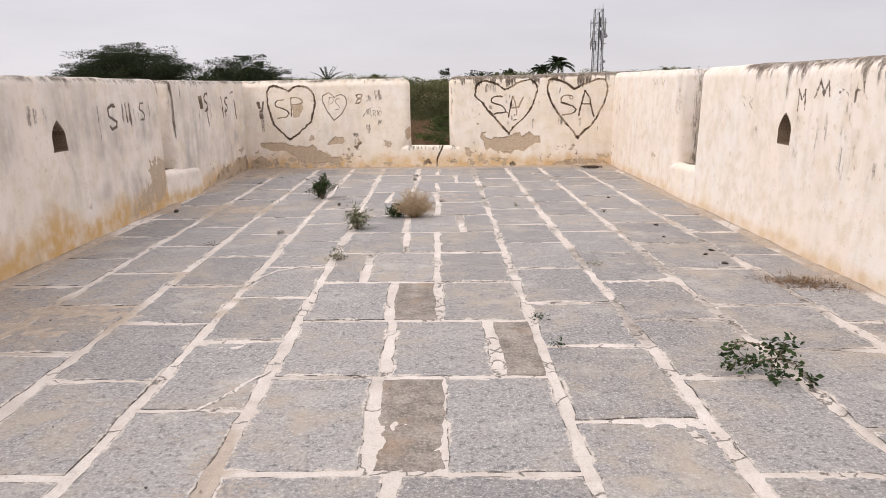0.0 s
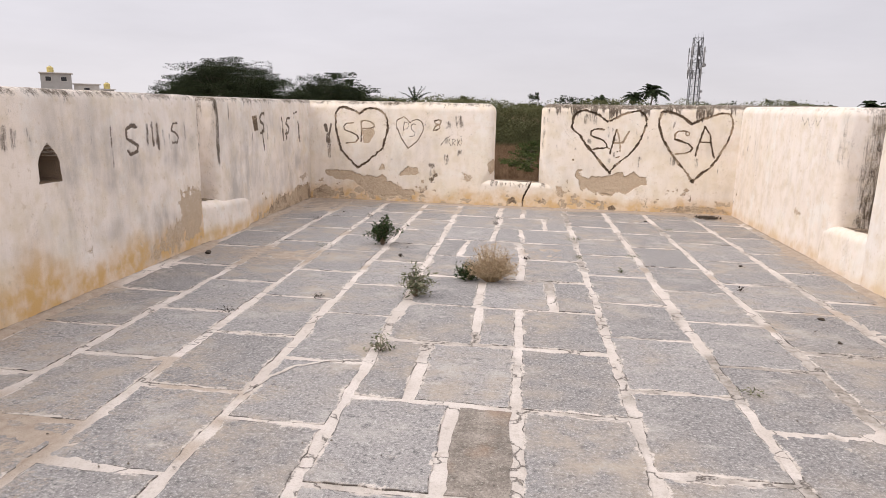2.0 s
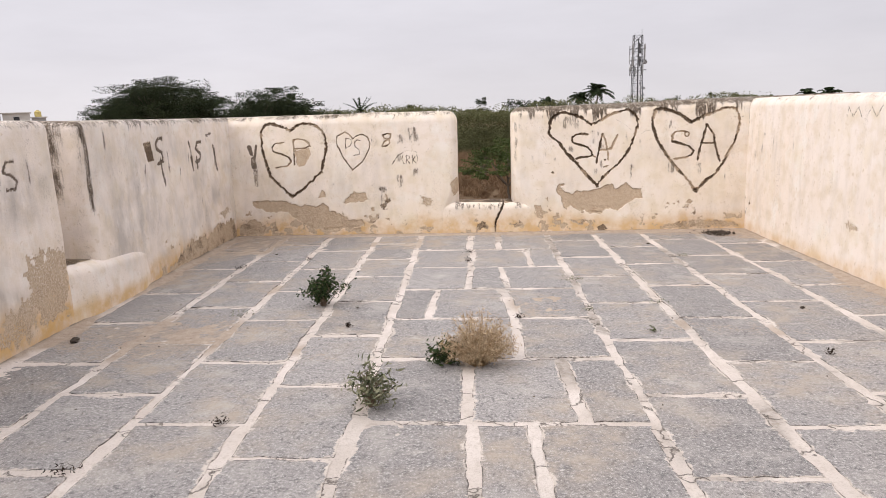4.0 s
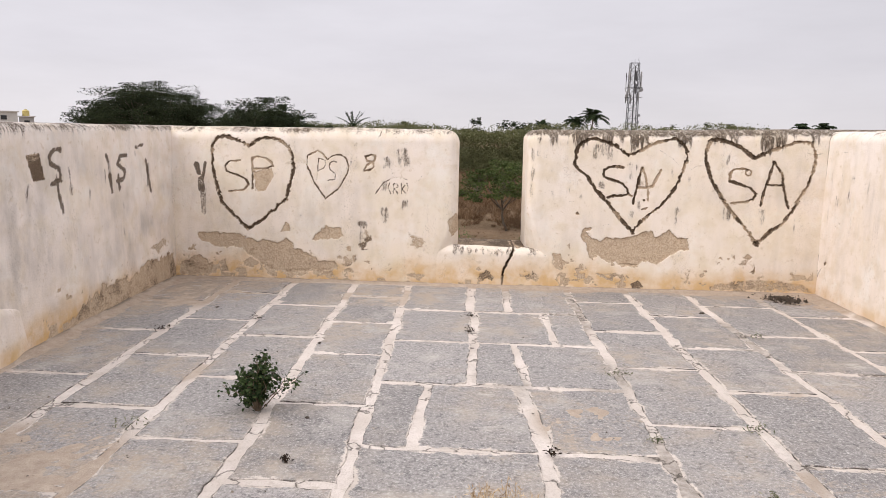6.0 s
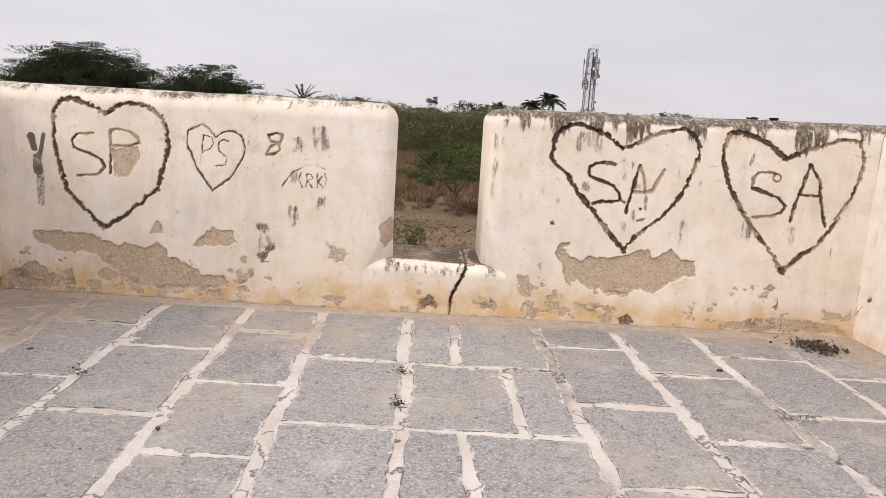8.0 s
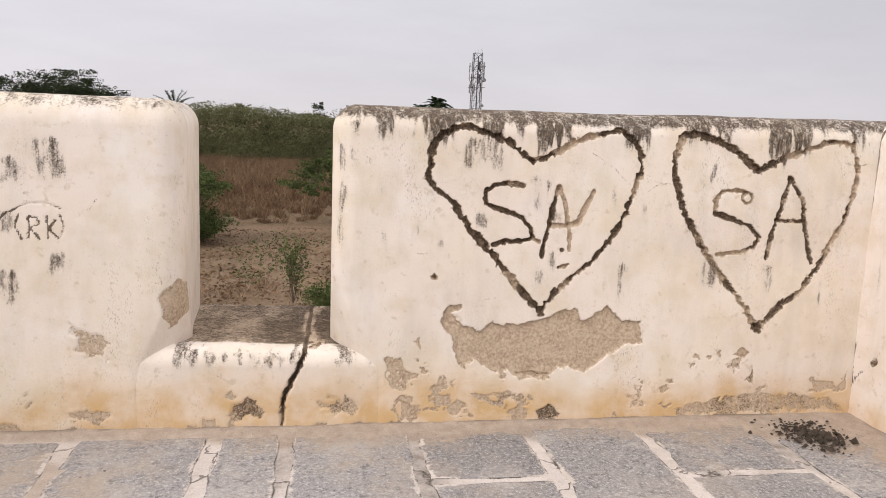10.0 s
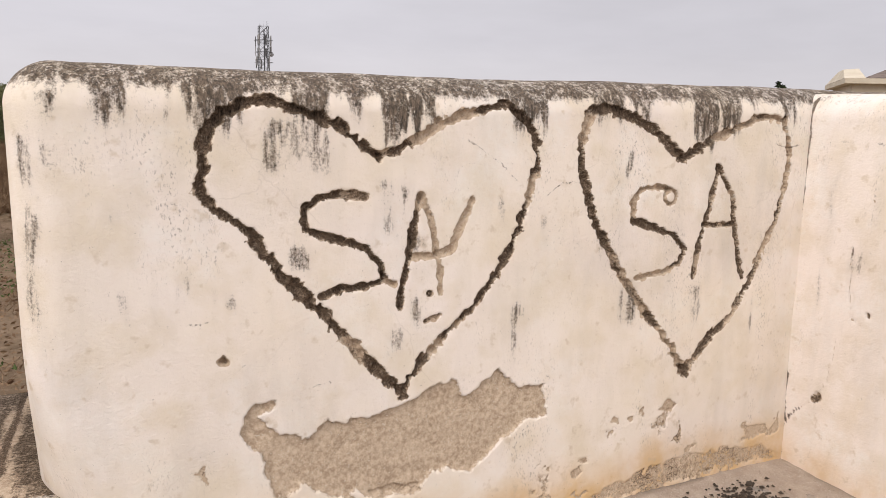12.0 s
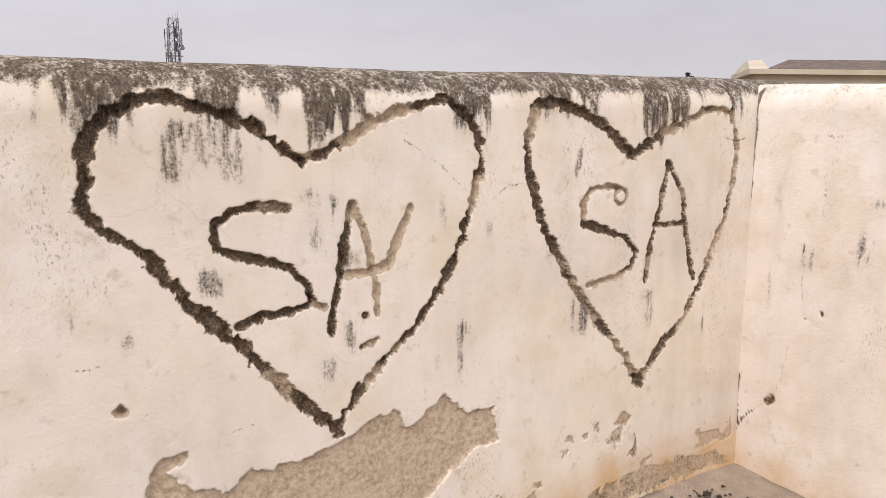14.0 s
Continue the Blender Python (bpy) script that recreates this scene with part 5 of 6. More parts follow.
small_shrub("shrub", "small bushy dark green shrub growing from a paving joint", (-1.34, 9.47, 0.0), 0.22, 0.30, 32, 34, 0.028, 0.62, LEAF_SHRUB, 3, extra=[(0.25, 0.02, 0.21), (0.22, -0.03, 0.19), (-0.2, 0.02, 0.13), (-0.18, 0.0, 0.1)])
small_shrub("shrub", "spindly pale green shrub with narrow leaves in a paving joint", (-0.61, 7.52, 0.0), 0.26, 0.20, 30, 15, 0.05, 0.24, LEAF_PALE, 5, way_up=-0.25)
small_shrub("shrub", "low dark green sprig beside the dry bush", (-0.25, 8.15, 0.0), 0.24, 0.13, 30, 24, 0.03, 0.4, LEAF_SHRUB, 7)
small_shrub("shrub", "tiny dusty green weed in a paving joint", (-0.585, 6.24, 0.0), 0.13, 0.09, 12, 9, 0.03, 0.35, LEAF_PALE, 9)


def dry_bush(at):
    rng = np.random.default_rng(21)
    ob = thing("dry_bush", "round straw-coloured dead bush rooted between slabs", "plant", at)
    tubes, pts = Tubes(3), []
    for _ in range(260):
        a, r = rng.uniform(0, 6.28), math.sqrt(rng.uniform(0, 1))
        e = (0.255 * r * math.cos(a), 0.22 * r * math.sin(a), 0.30 * math.sqrt(max(0.05, 1 - 0.85 * r * r)) * rng.uniform(0.45, 1.2))
        p = bent((0.03 * math.cos(a), 0.03 * math.sin(a), -0.01), e, 0.03, 6, rng, 0.007)
        tubes.add(p, np.linspace(0.0022, 0.0008, 6))
        for _ in range(22):
            k = rng.uniform(0.25, 1.0)
            i = min(4, int(k * 5))
            pts.append(p[i] + (p[i + 1] - p[i]) * (k * 5 - i) + rng.normal(size=3) * 0.012)
    v, f = leaf_quads(np.array(pts), 0.026, rng, 1.0, 0.16, way=np.array([0, 0, 0.6]))
    piece("twig", tubes.mesh("twigs", DRY_STRAW), ob)
    piece("seed_head", mesh_of("seed_head", v, f, DRY_STRAW), ob)


dry_bush((-0.06, 8.14, 0.0))


def fallen_branch():
    rng = np.random.default_rng(31)
    ob = thing("fallen_branch", "broken leafy branch with wilting dark leaves lying on slabs", "branch", (1.93, 3.88, 0.0))
    tubes, pts = Tubes(5), []
    main = [(tuple(x * k for x, k in zip(a, (0.72, 0.95, 1))), tuple(x * k for x, k in zip(b, (0.72, 0.95, 1)))) for a, b in [((0.02, 0.34, 0.03), (0.24, -0.02, 0.05)), ((0.06, 0.26, 0.035), (-0.16, 0.06, 0.05)), ((0.24, -0.02, 0.05), (-0.12, -0.06, 0.04)), ((0.1, 0.02, 0.05), (0.02, -0.2, 0.03)), ((0.22, 0.0, 0.05), (0.24, -0.24, 0.03)), ((0.2, 0.05, 0.05), (0.30, 0.12, 0.09)), ((-0.05, 0.0, 0.05), (-0.22, -0.08, 0.04))]]
    for a, b in main:
        p = bent(a, b, 0.035, 6, rng, 0.008)
        tubes.add(p, np.linspace(0.0045, 0.002, 6))
        for _ in range(40):
            k = rng.uniform(0.35, 1.0)
            i = min(4, int(k * 5))
            q = p[i] + (p[i + 1] - p[i]) * (k * 5 - i) + rng.normal(size=3) * (0.03, 0.03, 0.022)
            pts.append((q[0], q[1], max(q[2], 0.012)))
    v, f = leaf_quads(np.array(pts), 0.038, rng, 0.5, 0.55)
    v[:, 2] = np.maximum(v[:, 2], 0.003)
    piece("stick", tubes.mesh("stick", TWIG), ob, "bent grey-brown sticks")
    piece("leaves", mesh_of("leaves", v, f, LEAF_SHRUB), ob)


fallen_branch()

WEEDS = [(0.94, 4.69, 0.10, 0), (1.0, 4.23, 0.07, 0), (1.52, 5.98, 0.09, 1), (-1.84, 6.79, 0.11, 2), (-1.34, 7.29, 0.08, 2), (0.72, 10.26, 0.13, 1), (0.74, 9.28, 0.07, 1), (1.29, 9.47, 0.10, 1), (-1.93, 9.21, 0.12, 1),
         (-2.56, 10.9, 0.14, 2), (-1.95, 11.27, 0.07, 2), (1.92, 11.21, 0.10, 1), (0.21, 9.09, 0.05, 2), (-0.25, 11.55, 0.07, 2), (-0.24, 11.1, 0.06, 2), (1.1, 8.75, 0.06, 1), (2.05, 8.3, 0.05, 2), (-1.02, 8.9, 0.04, 2)]
for i, (x, y, w, sort) in enumerate(WEEDS):
    rng = np.random.default_rng(100 + i)
    text, material = (("small dark green weed in a mortar joint", LEAF_SHRUB), ("sparse dusty weed in a mortar joint", LEAF_PALE), ("dark withered tuft lodged in a mortar joint", DEAD_LEAF))[sort]
    n = 40
    c = np.stack([rng.normal(size=n) * w * 0.33, rng.normal(size=n) * w * 0.25, np.abs(rng.normal(size=n)) * 0.018 + 0.006], -1)
    v, f = leaf_quads(c, 0.024, rng, 0.6, 0.3)
    v[:, 2] = np.maximum(v[:, 2], -0.002)
    ob = thing("weed", text, "weed", (x, y, 0.0), "weeds in the joints")
    piece("leaves", mesh_of("leaves", v, f, material), ob)


def scatter(name, label, category, material, c, size, rng, kind="stuff"):
    """Small angular bits strewn over the paving, one mesh."""
    n, size = len(c), np.asarray(size).reshape(-1, 1, 1)
    oct_v = np.array([(1, 0, 0), (0, 1, 0), (-1, 0, 0), (0, -1, 0), (0, 0, 0.8), (0, 0, -0.4)], float)
    oct_f = np.array([(0, 1, 4), (1, 2, 4), (2, 3, 4), (3, 0, 4), (1, 0, 5), (2, 1, 5), (3, 2, 5), (0, 3, 5)])
    sc = size * rng.uniform(0.35, 1.3, (n, 1, 1)) * rng.uniform(0.5, 1.2, (n, 1, 3))
    ang = rng.uniform(0, 6.28, n)
    rot = np.zeros((n, 3, 3))
    rot[:, 0, 0], rot[:, 0, 1], rot[:, 1, 0], rot[:, 1, 1], rot[:, 2, 2] = np.cos(ang), -np.sin(ang), np.sin(ang), np.cos(ang), 1
    v = np.einsum("nij,nkj->nki", rot, oct_v * sc + rng.normal(size=(n, 6, 3)) * 0.12 * size) + c[:, None]
    f = (oct_f[None] + 6 * np.arange(n)[:, None, None]).reshape(-1, 3)
    return tagged(new(name, mesh_of(name, v.reshape(-1, 3), f, material)), label, category, kind=kind)


rng = np.random.default_rng(41)
c = np.concatenate([np.stack([2.64 + rng.normal(size=380) * 0.09, 12.53 + rng.normal(size=380) * 0.085, 0.004 + 0.012 * rng.uniform(size=380) ** 2], -1),
                    np.stack([2.68 + rng.normal(size=46) * 0.055, 12.49 + rng.normal(size=46) * 0.05, 0.008 + 0.012 * rng.uniform(size=46)], -1)])
c[:, 1] = np.minimum(c[:, 1], 12.72)
scatter("dung_clods", "heap of dark dried clods on the paving beside the parapet", "debris", CLOD, c, np.repeat([0.010, 0.024], [380, 46]), rng)
c = np.stack([rng.uniform(-3.0, 3.0, 1500), rng.uniform(2.0, 12.6, 1500), 0 * np.ones(1500) + 0.002], -1)
keep = rng.uniform(size=1500) < 0.12 + 0.9 * sandiness(c[:, 0], c[:, 1])
scatter("grit", "loose grit and small stone chips strewn over the paving", "grit", PEBBLE, c[keep], 0.007, rng)
DROPPED = [(2.43, 7.55, 0.022), (2.35, 7.0, 0.018), (2.6, 6.45, 0.02), (2.5, 6.3, 0.018), (2.55, 6.0, 0.022), (1.72, 11.9, 0.02), (-2.9, 8.6, 0.035), (-1.05, 9.4, 0.012), (2.3, 9.3, 0.02), (-1.3, 10.7, 0.012), (-2.4, 11.6, 0.014)]
for i, (x, y, r) in enumerate(DROPPED):
    bm = bmesh.new()
    bmesh.ops.create_icosphere(bm, subdivisions=2, radius=r)
    for v in bm.verts:
        v.co = Vector((v.co.x * 1.5, v.co.y, v.co.z * 0.55)) * (0.8 + 0.5 * noise.noise(v.co * 60 + Vector((i, 0, 0))))
    me = bpy.data.meshes.new("stone_chip")
    bm.to_mesh(me)
    bm.free()
    me.materials.append(CLOD)
    ob = new("stone_chip", me)
    ob.location, ob.rotation_euler = (x, y, r * 0.35), (0, 0, i * 1.3)
    tagged(ob, "dark chip of stone lying loose on the paving", "stone", "loose stone chips")

# dry creeping grass by the right-hand wall
rng = np.random.default_rng(51)
c = np.stack([rng.normal(size=900) * 0.13, rng.normal(size=900) * 0.075, np.zeros(900)], -1)
c = np.stack([c[:, 0] + 0.6 * c[:, 1], c[:, 1] - 0.5 * c[:, 0], c[:, 2]], -1)
v, f = blades(c, 0.026, 0.003, rng, 1.2)
ob = tagged(new("grass_tuft", mesh_of("grass_tuft", v, f, DRY_GRASS)), "flat patch of half-dry creeping grass on the slabs", "grass", kind="stuff")
ob.location = (2.9, 5.45, 0.0)


# ---- beyond the parapet ----
def tree(label, at, spread, height, clumps, leaves, leaf, material, seed, flat=0.35, trunk=0.22, name="tree"):
    rng = np.random.default_rng(seed)
    ob = thing(name, label, "tree", at)
    tubes, pts = Tubes(6), []
    fork = np.array([rng.normal() * 0.2, rng.normal() * 0.2, height * 0.28])
    tubes.add(bent((0, 0, -0.3), fork, 0, 5, rng, 0.06), np.linspace(trunk, trunk * 0.7, 5))
    limbs = [fork + np.array([math.cos(a) * spread * 0.28, math.sin(a) * spread * 0.28, height * rng.uniform(0.22, 0.4)]) for a in np.linspace(0, 5.6, 6) + rng.uniform(0, 0.5, 6)]
    for e in limbs:
        tubes.add(bent(fork, e, 0.2, 6, rng, 0.1), np.linspace(trunk * 0.6, trunk * 0.25, 6))
    for _ in range(clumps):
        a, r = rng.uniform(0, 6.28), math.sqrt(rng.uniform(0, 1))
        dome = math.sqrt(max(0.02, 1 - 0.86 * r * r))
        lift = rng.uniform(0.55, 1.0) if rng.uniform() < 0.75 else rng.uniform(0.25, 0.6)
        e = np.array([math.cos(a) * r * spread * 0.5, math.sin(a) * r * spread * 0.5, height * (0.34 + 0.66 * dome * lift)])
        near = min(limbs, key=lambda q: np.linalg.norm(q - e))
        p = bent(near, e, 0.15, 5, rng, 0.12)
        tubes.add(p, np.linspace(trunk * 0.18, 0.012, 5))
        size = spread * rng.uniform(0.03, 0.07)
        if rng.uniform() < 0.3:
            e = e + np.array([math.cos(a), math.sin(a), 0.5]) * spread * rng.uniform(0.02, 0.11)
        k = np.clip(rng.normal(size=(leaves, 3)), -1.2, 1.2) * (size, size, size * flat)
        k = k + np.array([math.cos(a), math.sin(a), 0.25]) * (rng.uniform(-0.2, 0.35, leaves) * size)[:, None]
        pts.append(e + k)
        pts.append(p[3] + rng.normal(size=(leaves // 3, 3)) * (size * 0.6, size * 0.6, size * flat))
    v, f = leaf_quads(np.concatenate(pts), leaf, rng, 0.5, 0.5)
    piece("trunk", tubes.mesh("trunk", BARK), ob, "grey-brown trunk and crooked limbs")
    piece("crown", mesh_of("crown", v, f, material), ob)
    return ob


tree("broad flat-topped thorn tree with feathery dark crown", (-35.6, 78, -4.0), 12.8, 10.0, 420, 130, 0.2, LEAF_ACACIA, 61, 0.34)
tree("rounded dark thorn tree above the scrub", (-20.0, 68, -4.0), 8.8, 8.0, 290, 130, 0.18, LEAF_ACACIA, 62, 0.5)
tree("low thorn tree joining the taller crowns", (-27.5, 76, -4.0), 6.0, 6.4, 50, 60, 0.24, LEAF_ACACIA, 63, 0.5)
tree("low dark tree beyond the wall", (-15.8, 70, -4.0), 4.0, 6.2, 26, 60, 0.2, LEAF_ACACIA, 64, 0.6)
tree("wide green thorn shrub beside the dirt track", (0.9, 45.0, -3.9), 5.4, 3.9, 95, 85, 0.14, LEAF_SCRUB, 65, 0.35, 0.08, "thorn_shrub")
tree("leafy green thorn shrub at the edge of the clearing", (-7.6, 40.8, -4.2), 6.2, 4.0, 150, 100, 0.13, LEAF_SCRUB, 66, 0.3, 0.08, "thorn_shrub")
small_shrub("thorn_shrub", "dense low thorn scrub at the edge of the clearing", (-5.4, 40.0, -4.0), 3.2, 1.6, 90, 60, 0.14, 0.4, LEAF_SCRUB, 69, way_up=0.2)
small_shrub("thorn_shrub", "wispy green bush growing below the parapet", (-0.9, 30.2, -4.0), 1.1, 2.2, 18, 44, 0.10, 0.4, LEAF_SCRUB, 67, way_up=0.6)
small_shrub("thorn_shrub", "low spreading green bush below the parapet", (0.6, 28.6, -4.0), 2.8, 1.1, 80, 60, 0.10, 0.4, LEAF_SCRUB, 68)
for i, (az, dist, top, wide) in enumerate(((12.8, 120, 3.1, 5), (14.0, 125, 3.3, 6), (16.6, 120, 3.6, 5), (17.8, 118, 3.5, 6), (19.0, 122, 3.4, 6), (20.6, 118, 2.8, 3), (48.2, 70, 4.4, 4), (40.0, 80, 3.0, 6), (1.5, 118, 4.2, 6), (3.2, 120, 3.8, 6), (5.0, 122, 3.2, 5), (-1.6, 116, 4.0, 5), (22.0, 110, 2.2, 5), (26.5, 115, 2.0, 6), (9.0, 118, 2.8, 5), (-7.2, 110, 2.9, 3))):
    x, y = 0.2 + dist * math.sin(radians(az)), 7 + dist * math.cos(radians(az))
    tree("distant dark bushy tree on the skyline", (x, y, -4.0), wide, top + 4.0, 34, 50, 0.32, LEAF_ACACIA, 80 + i, 0.8, 0.12)


def palm(label, at, height, reach, seed, fronds=26, low=-0.4, droop=0.5, leafy=1.35):
    rng = np.random.default_rng(seed)
    ob = thing("palm", label, "palm", at)
    tubes = Tubes(7)
    top = np.array([rng.normal() * 0.4, rng.normal() * 0.4, height])
    tubes.add(bent((0, 0, -0.3), top, 0, 7, rng, 0.08), np.linspace(0.24, 0.14, 7))
    piece("trunk", tubes.mesh("trunk", BARK), ob)
    for i in range(fronds):
        a, up = 2.4 * i, rng.uniform(low, 1.2)
        way = np.array([math.cos(a) * math.cos(up), math.sin(a) * math.cos(up), math.sin(up)])
        k = np.linspace(0, 1, 9)[:, None]
        rib = top + way * reach * k - np.array([0, 0, 1.0]) * reach * droop * k**2
        t = Tubes(3)
        t.add(rib, np.linspace(0.04, 0.012, 9))
        side = unit(np.cross(way, (0, 0, 1.0)))
        c = np.repeat(rib[1:], 4, axis=0) + rng.normal(size=(32, 3)) * 0.04
        sgn = np.tile([1, -1, 1, -1], 8)[:, None]
        d = unit(side * sgn * 0.8 + way * 0.55 + np.array([0, 0, -0.45]))
        ln = reach * 0.26 * leafy * np.repeat(1.15 - 0.7 * k[1:, 0], 4)[:, None]
        w = unit(np.cross(d, rng.normal(size=(32, 3)))) * 0.11 * leafy
        v = np.stack([c - w, c + w, c + d * ln], 1).reshape(-1, 3)
        base = len(t.v)
        piece("frond", mesh_of("frond", t.v + [tuple(q) for q in v.tolist()], t.f + (np.arange(96).reshape(32, 3) + base).tolist(), PALM_LEAF), ob)
    return ob


for i, (az, dist, top, reach) in enumerate(((8.0, 150, 6.0, 3.4), (6.4, 150, 4.7, 2.6), (22.8, 150, 3.7, 2.3), (24.5, 150, 3.6, 2.7), (-11.5, 62, 2.3, 1.8), (20.0, 150, 2.6, 1.8), (4.0, 150, 3.8, 2.0))):
    x, y = -0.1 + dist * math.sin(radians(az)), 6.4 + dist * math.cos(radians(az))
    palm("coconut palm with drooping dark fronds on the skyline" if az > 0 else "young palm with stiff upright fronds above the wall", (x, y, -4.0), top + 4.0 - reach * 0.25, reach, 200 + i, *(() if az > 0 else (9, 0.55, 0.2, 0.45)))


def thicket():
    rng = np.random.default_rng(71)
    ob = thing("thicket", "dense green thorn scrub closing off the dry field", "scrub", (0, 0, 0), kind="stuff")
    n = 140000
    x = rng.uniform(-46, 34, n)
    deep = rng.uniform(0, 1, n) ** 1.5
    y = 84 + 2.5 * np.sin(x * 0.21) + 9 * deep + 2.0 * (fbm(x * 0.5, x * 0, 76, 3) - 0.5)
    top = 3.8 + 2.8 * fbm(x * 0.30, y * 0.30, 77, 4) + 0.9 * deep
    z = -3.6 + top * (1 - 0.95 * rng.uniform(0, 1, n) ** 1.6) - 0.25
    z = np.where(rng.uniform(size=n) < 0.12 * ease(fbm(x * 1.3, y * 1.3, 74, 3), 0.5, 0.75), z + rng.uniform(0, 0.7, n) ** 1.5, z)
    v, f = leaf_quads(np.stack([x, y, z], -1), 0.27, rng, 0.7, 0.36)
    piece("foliage", mesh_of("foliage", v, f, LEAF_HEDGE), ob)
    n = 3500
    x = rng.uniform(-46, 34, n)
    y = 86 + 2.5 * np.sin(x * 0.21) + 7 * rng.uniform(size=n)
    z = -3.9 + 3.8 + 2.8 * fbm(x * 0.30, y * 0.30, 77, 4) - 0.6
    v, f = blades(np.stack([x, y, z], -1), 1.5, 0.035, rng, 0.5)
    piece("twig", mesh_of("twig", v, f, LEAF_HEDGE), ob)
    X, K = np.linspace(-48, 36, 130), np.linspace(0, 1, 9)
    a, k = np.meshgrid(X, K, indexing="ij")
    y = 87.0 + 2.5 * np.sin(a * 0.21) + 3.2 * k + 1.2 * fbm(a * 0.7, k * 4, 78, 3)
    z = -4.3 + (3.1 + 2.6 * fbm(a * 0.30, a * 0, 77, 4)) * np.sin(k * np.pi / 2)
    idx = np.arange(a.size).reshape(a.shape)
    f = np.stack([idx[:-1, :-1], idx[1:, :-1], idx[1:, 1:], idx[:-1, 1:]], -1).reshape(-1, 4)
    piece("shaded_core", mesh_of("shaded_core", np.stack([a, y, z], -1).reshape(-1, 3), f, LEAF_HEDGE), ob)


thicket()


def dry_field():
    rng = np.random.default_rng(73)
    # tussocks: thin and low by the track, thick and tall towards the scrub
    n = 6500
    x, y = rng.uniform(-24, 10, n), 45.0 + 42 * rng.uniform(0, 1, n)
    keep = fbm(x * 0.2, y * 0.2, 79, 4) + 0.25 * ease(y, 46, 62) > 0.50 + 0.12 * rng.normal(size=n)
    x, y = x[keep], y[keep]
    size = rng.uniform(0.25, 0.8, len(x)) * (0.45 + 0.75 * ease(y, 46, 60))
    k = 44
    ang, rad = rng.uniform(0, 6.28, (len(x), k)), np.sqrt(rng.uniform(0, 1, (len(x), k)))
    c = np.stack([x[:, None] + np.cos(ang) * rad * size[:, None], y[:, None] + np.sin(ang) * rad * size[:, None], -3.9 + 0.3 * ease(y, 47, 56)[:, None] + 0 * ang], -1).reshape(-1, 3)
    v, f = blades(c, np.repeat(size * 1.3, k), 0.022, rng, 0.6)
    tagged(new("dry_grass", mesh_of("dry_grass", v, f, DRY_GRASS)), "tall reddish-brown dry grass and brushwood", "grass", kind="stuff")
    n = 1500
    x, y = rng.uniform(-20, 7, n), rng.uniform(22, 46, n)
    keep = fbm(x * 0.4, y * 0.4, 91, 4) > 0.46
    x, y = x[keep], y[keep]
    size = rng.uniform(0.06, 0.3, len(x))
    k = 26
    ang, rad = rng.uniform(0, 6.28, (len(x), k)), np.sqrt(rng.uniform(0, 1, (len(x), k)))
    c = np.stack([x[:, None] + np.cos(ang) * rad * size[:, None] * 1.6, y[:, None] + np.sin(ang) * rad * size[:, None] * 1.6, -4.06 + 0 * ang], -1).reshape(-1, 3)
    v, f = blades(c, np.repeat(size, k), 0.014, rng, 0.8)
    tagged(new("dry_grass", mesh_of("dry_grass", v, f, DRY_GRASS)), "thin dry tufts scattered over bare earth", "grass", kind="stuff")
    n = 26000
    x, y = rng.uniform(-20, 8, n), rng.uniform(20, 46, n)
    keep = fbm(x * 0.7, y * 0.7, 94, 4) > 0.40 + 0.1 * rng.normal(size=n)
    v, f = leaf_quads(np.stack([x[keep], y[keep], -3.98 + 0.05 * rng.uniform(size=keep.sum())], -1), 0.15, rng, 0.3, 0.5)
    tagged(new("leaf_litter", mesh_of("leaf_litter", v, f, DRY_GRASS)), "brown dead leaves and twigs littering the earth", "litter", kind="stuff")
    n = 9000
    x, y = rng.uniform(-20, 7, n), rng.uniform(22, 43, n)
    keep = fbm(x * 0.4, y * 0.4, 93, 4) > 0.57
    v, f = leaf_quads(np.stack([x[keep], y[keep], -3.95 + 0.15 * rng.uniform(size=keep.sum())], -1), 0.13, rng, 0.6, 0.5)
    tagged(new("low_herbs", mesh_of("low_herbs", v, f, LEAF_SCRUB)), "sparse low green herbs over the clearing", "herbs", kind="stuff")


dry_field()


def box(bm, lo, hi):
    m = Matrix.Translation([(a + b) / 2 for a, b in zip(lo, hi)]) @ Matrix.Diagonal([b - a for a, b in zip(lo, hi)] + [1])
    bmesh.ops.create_cube(bm, size=1, matrix=m)


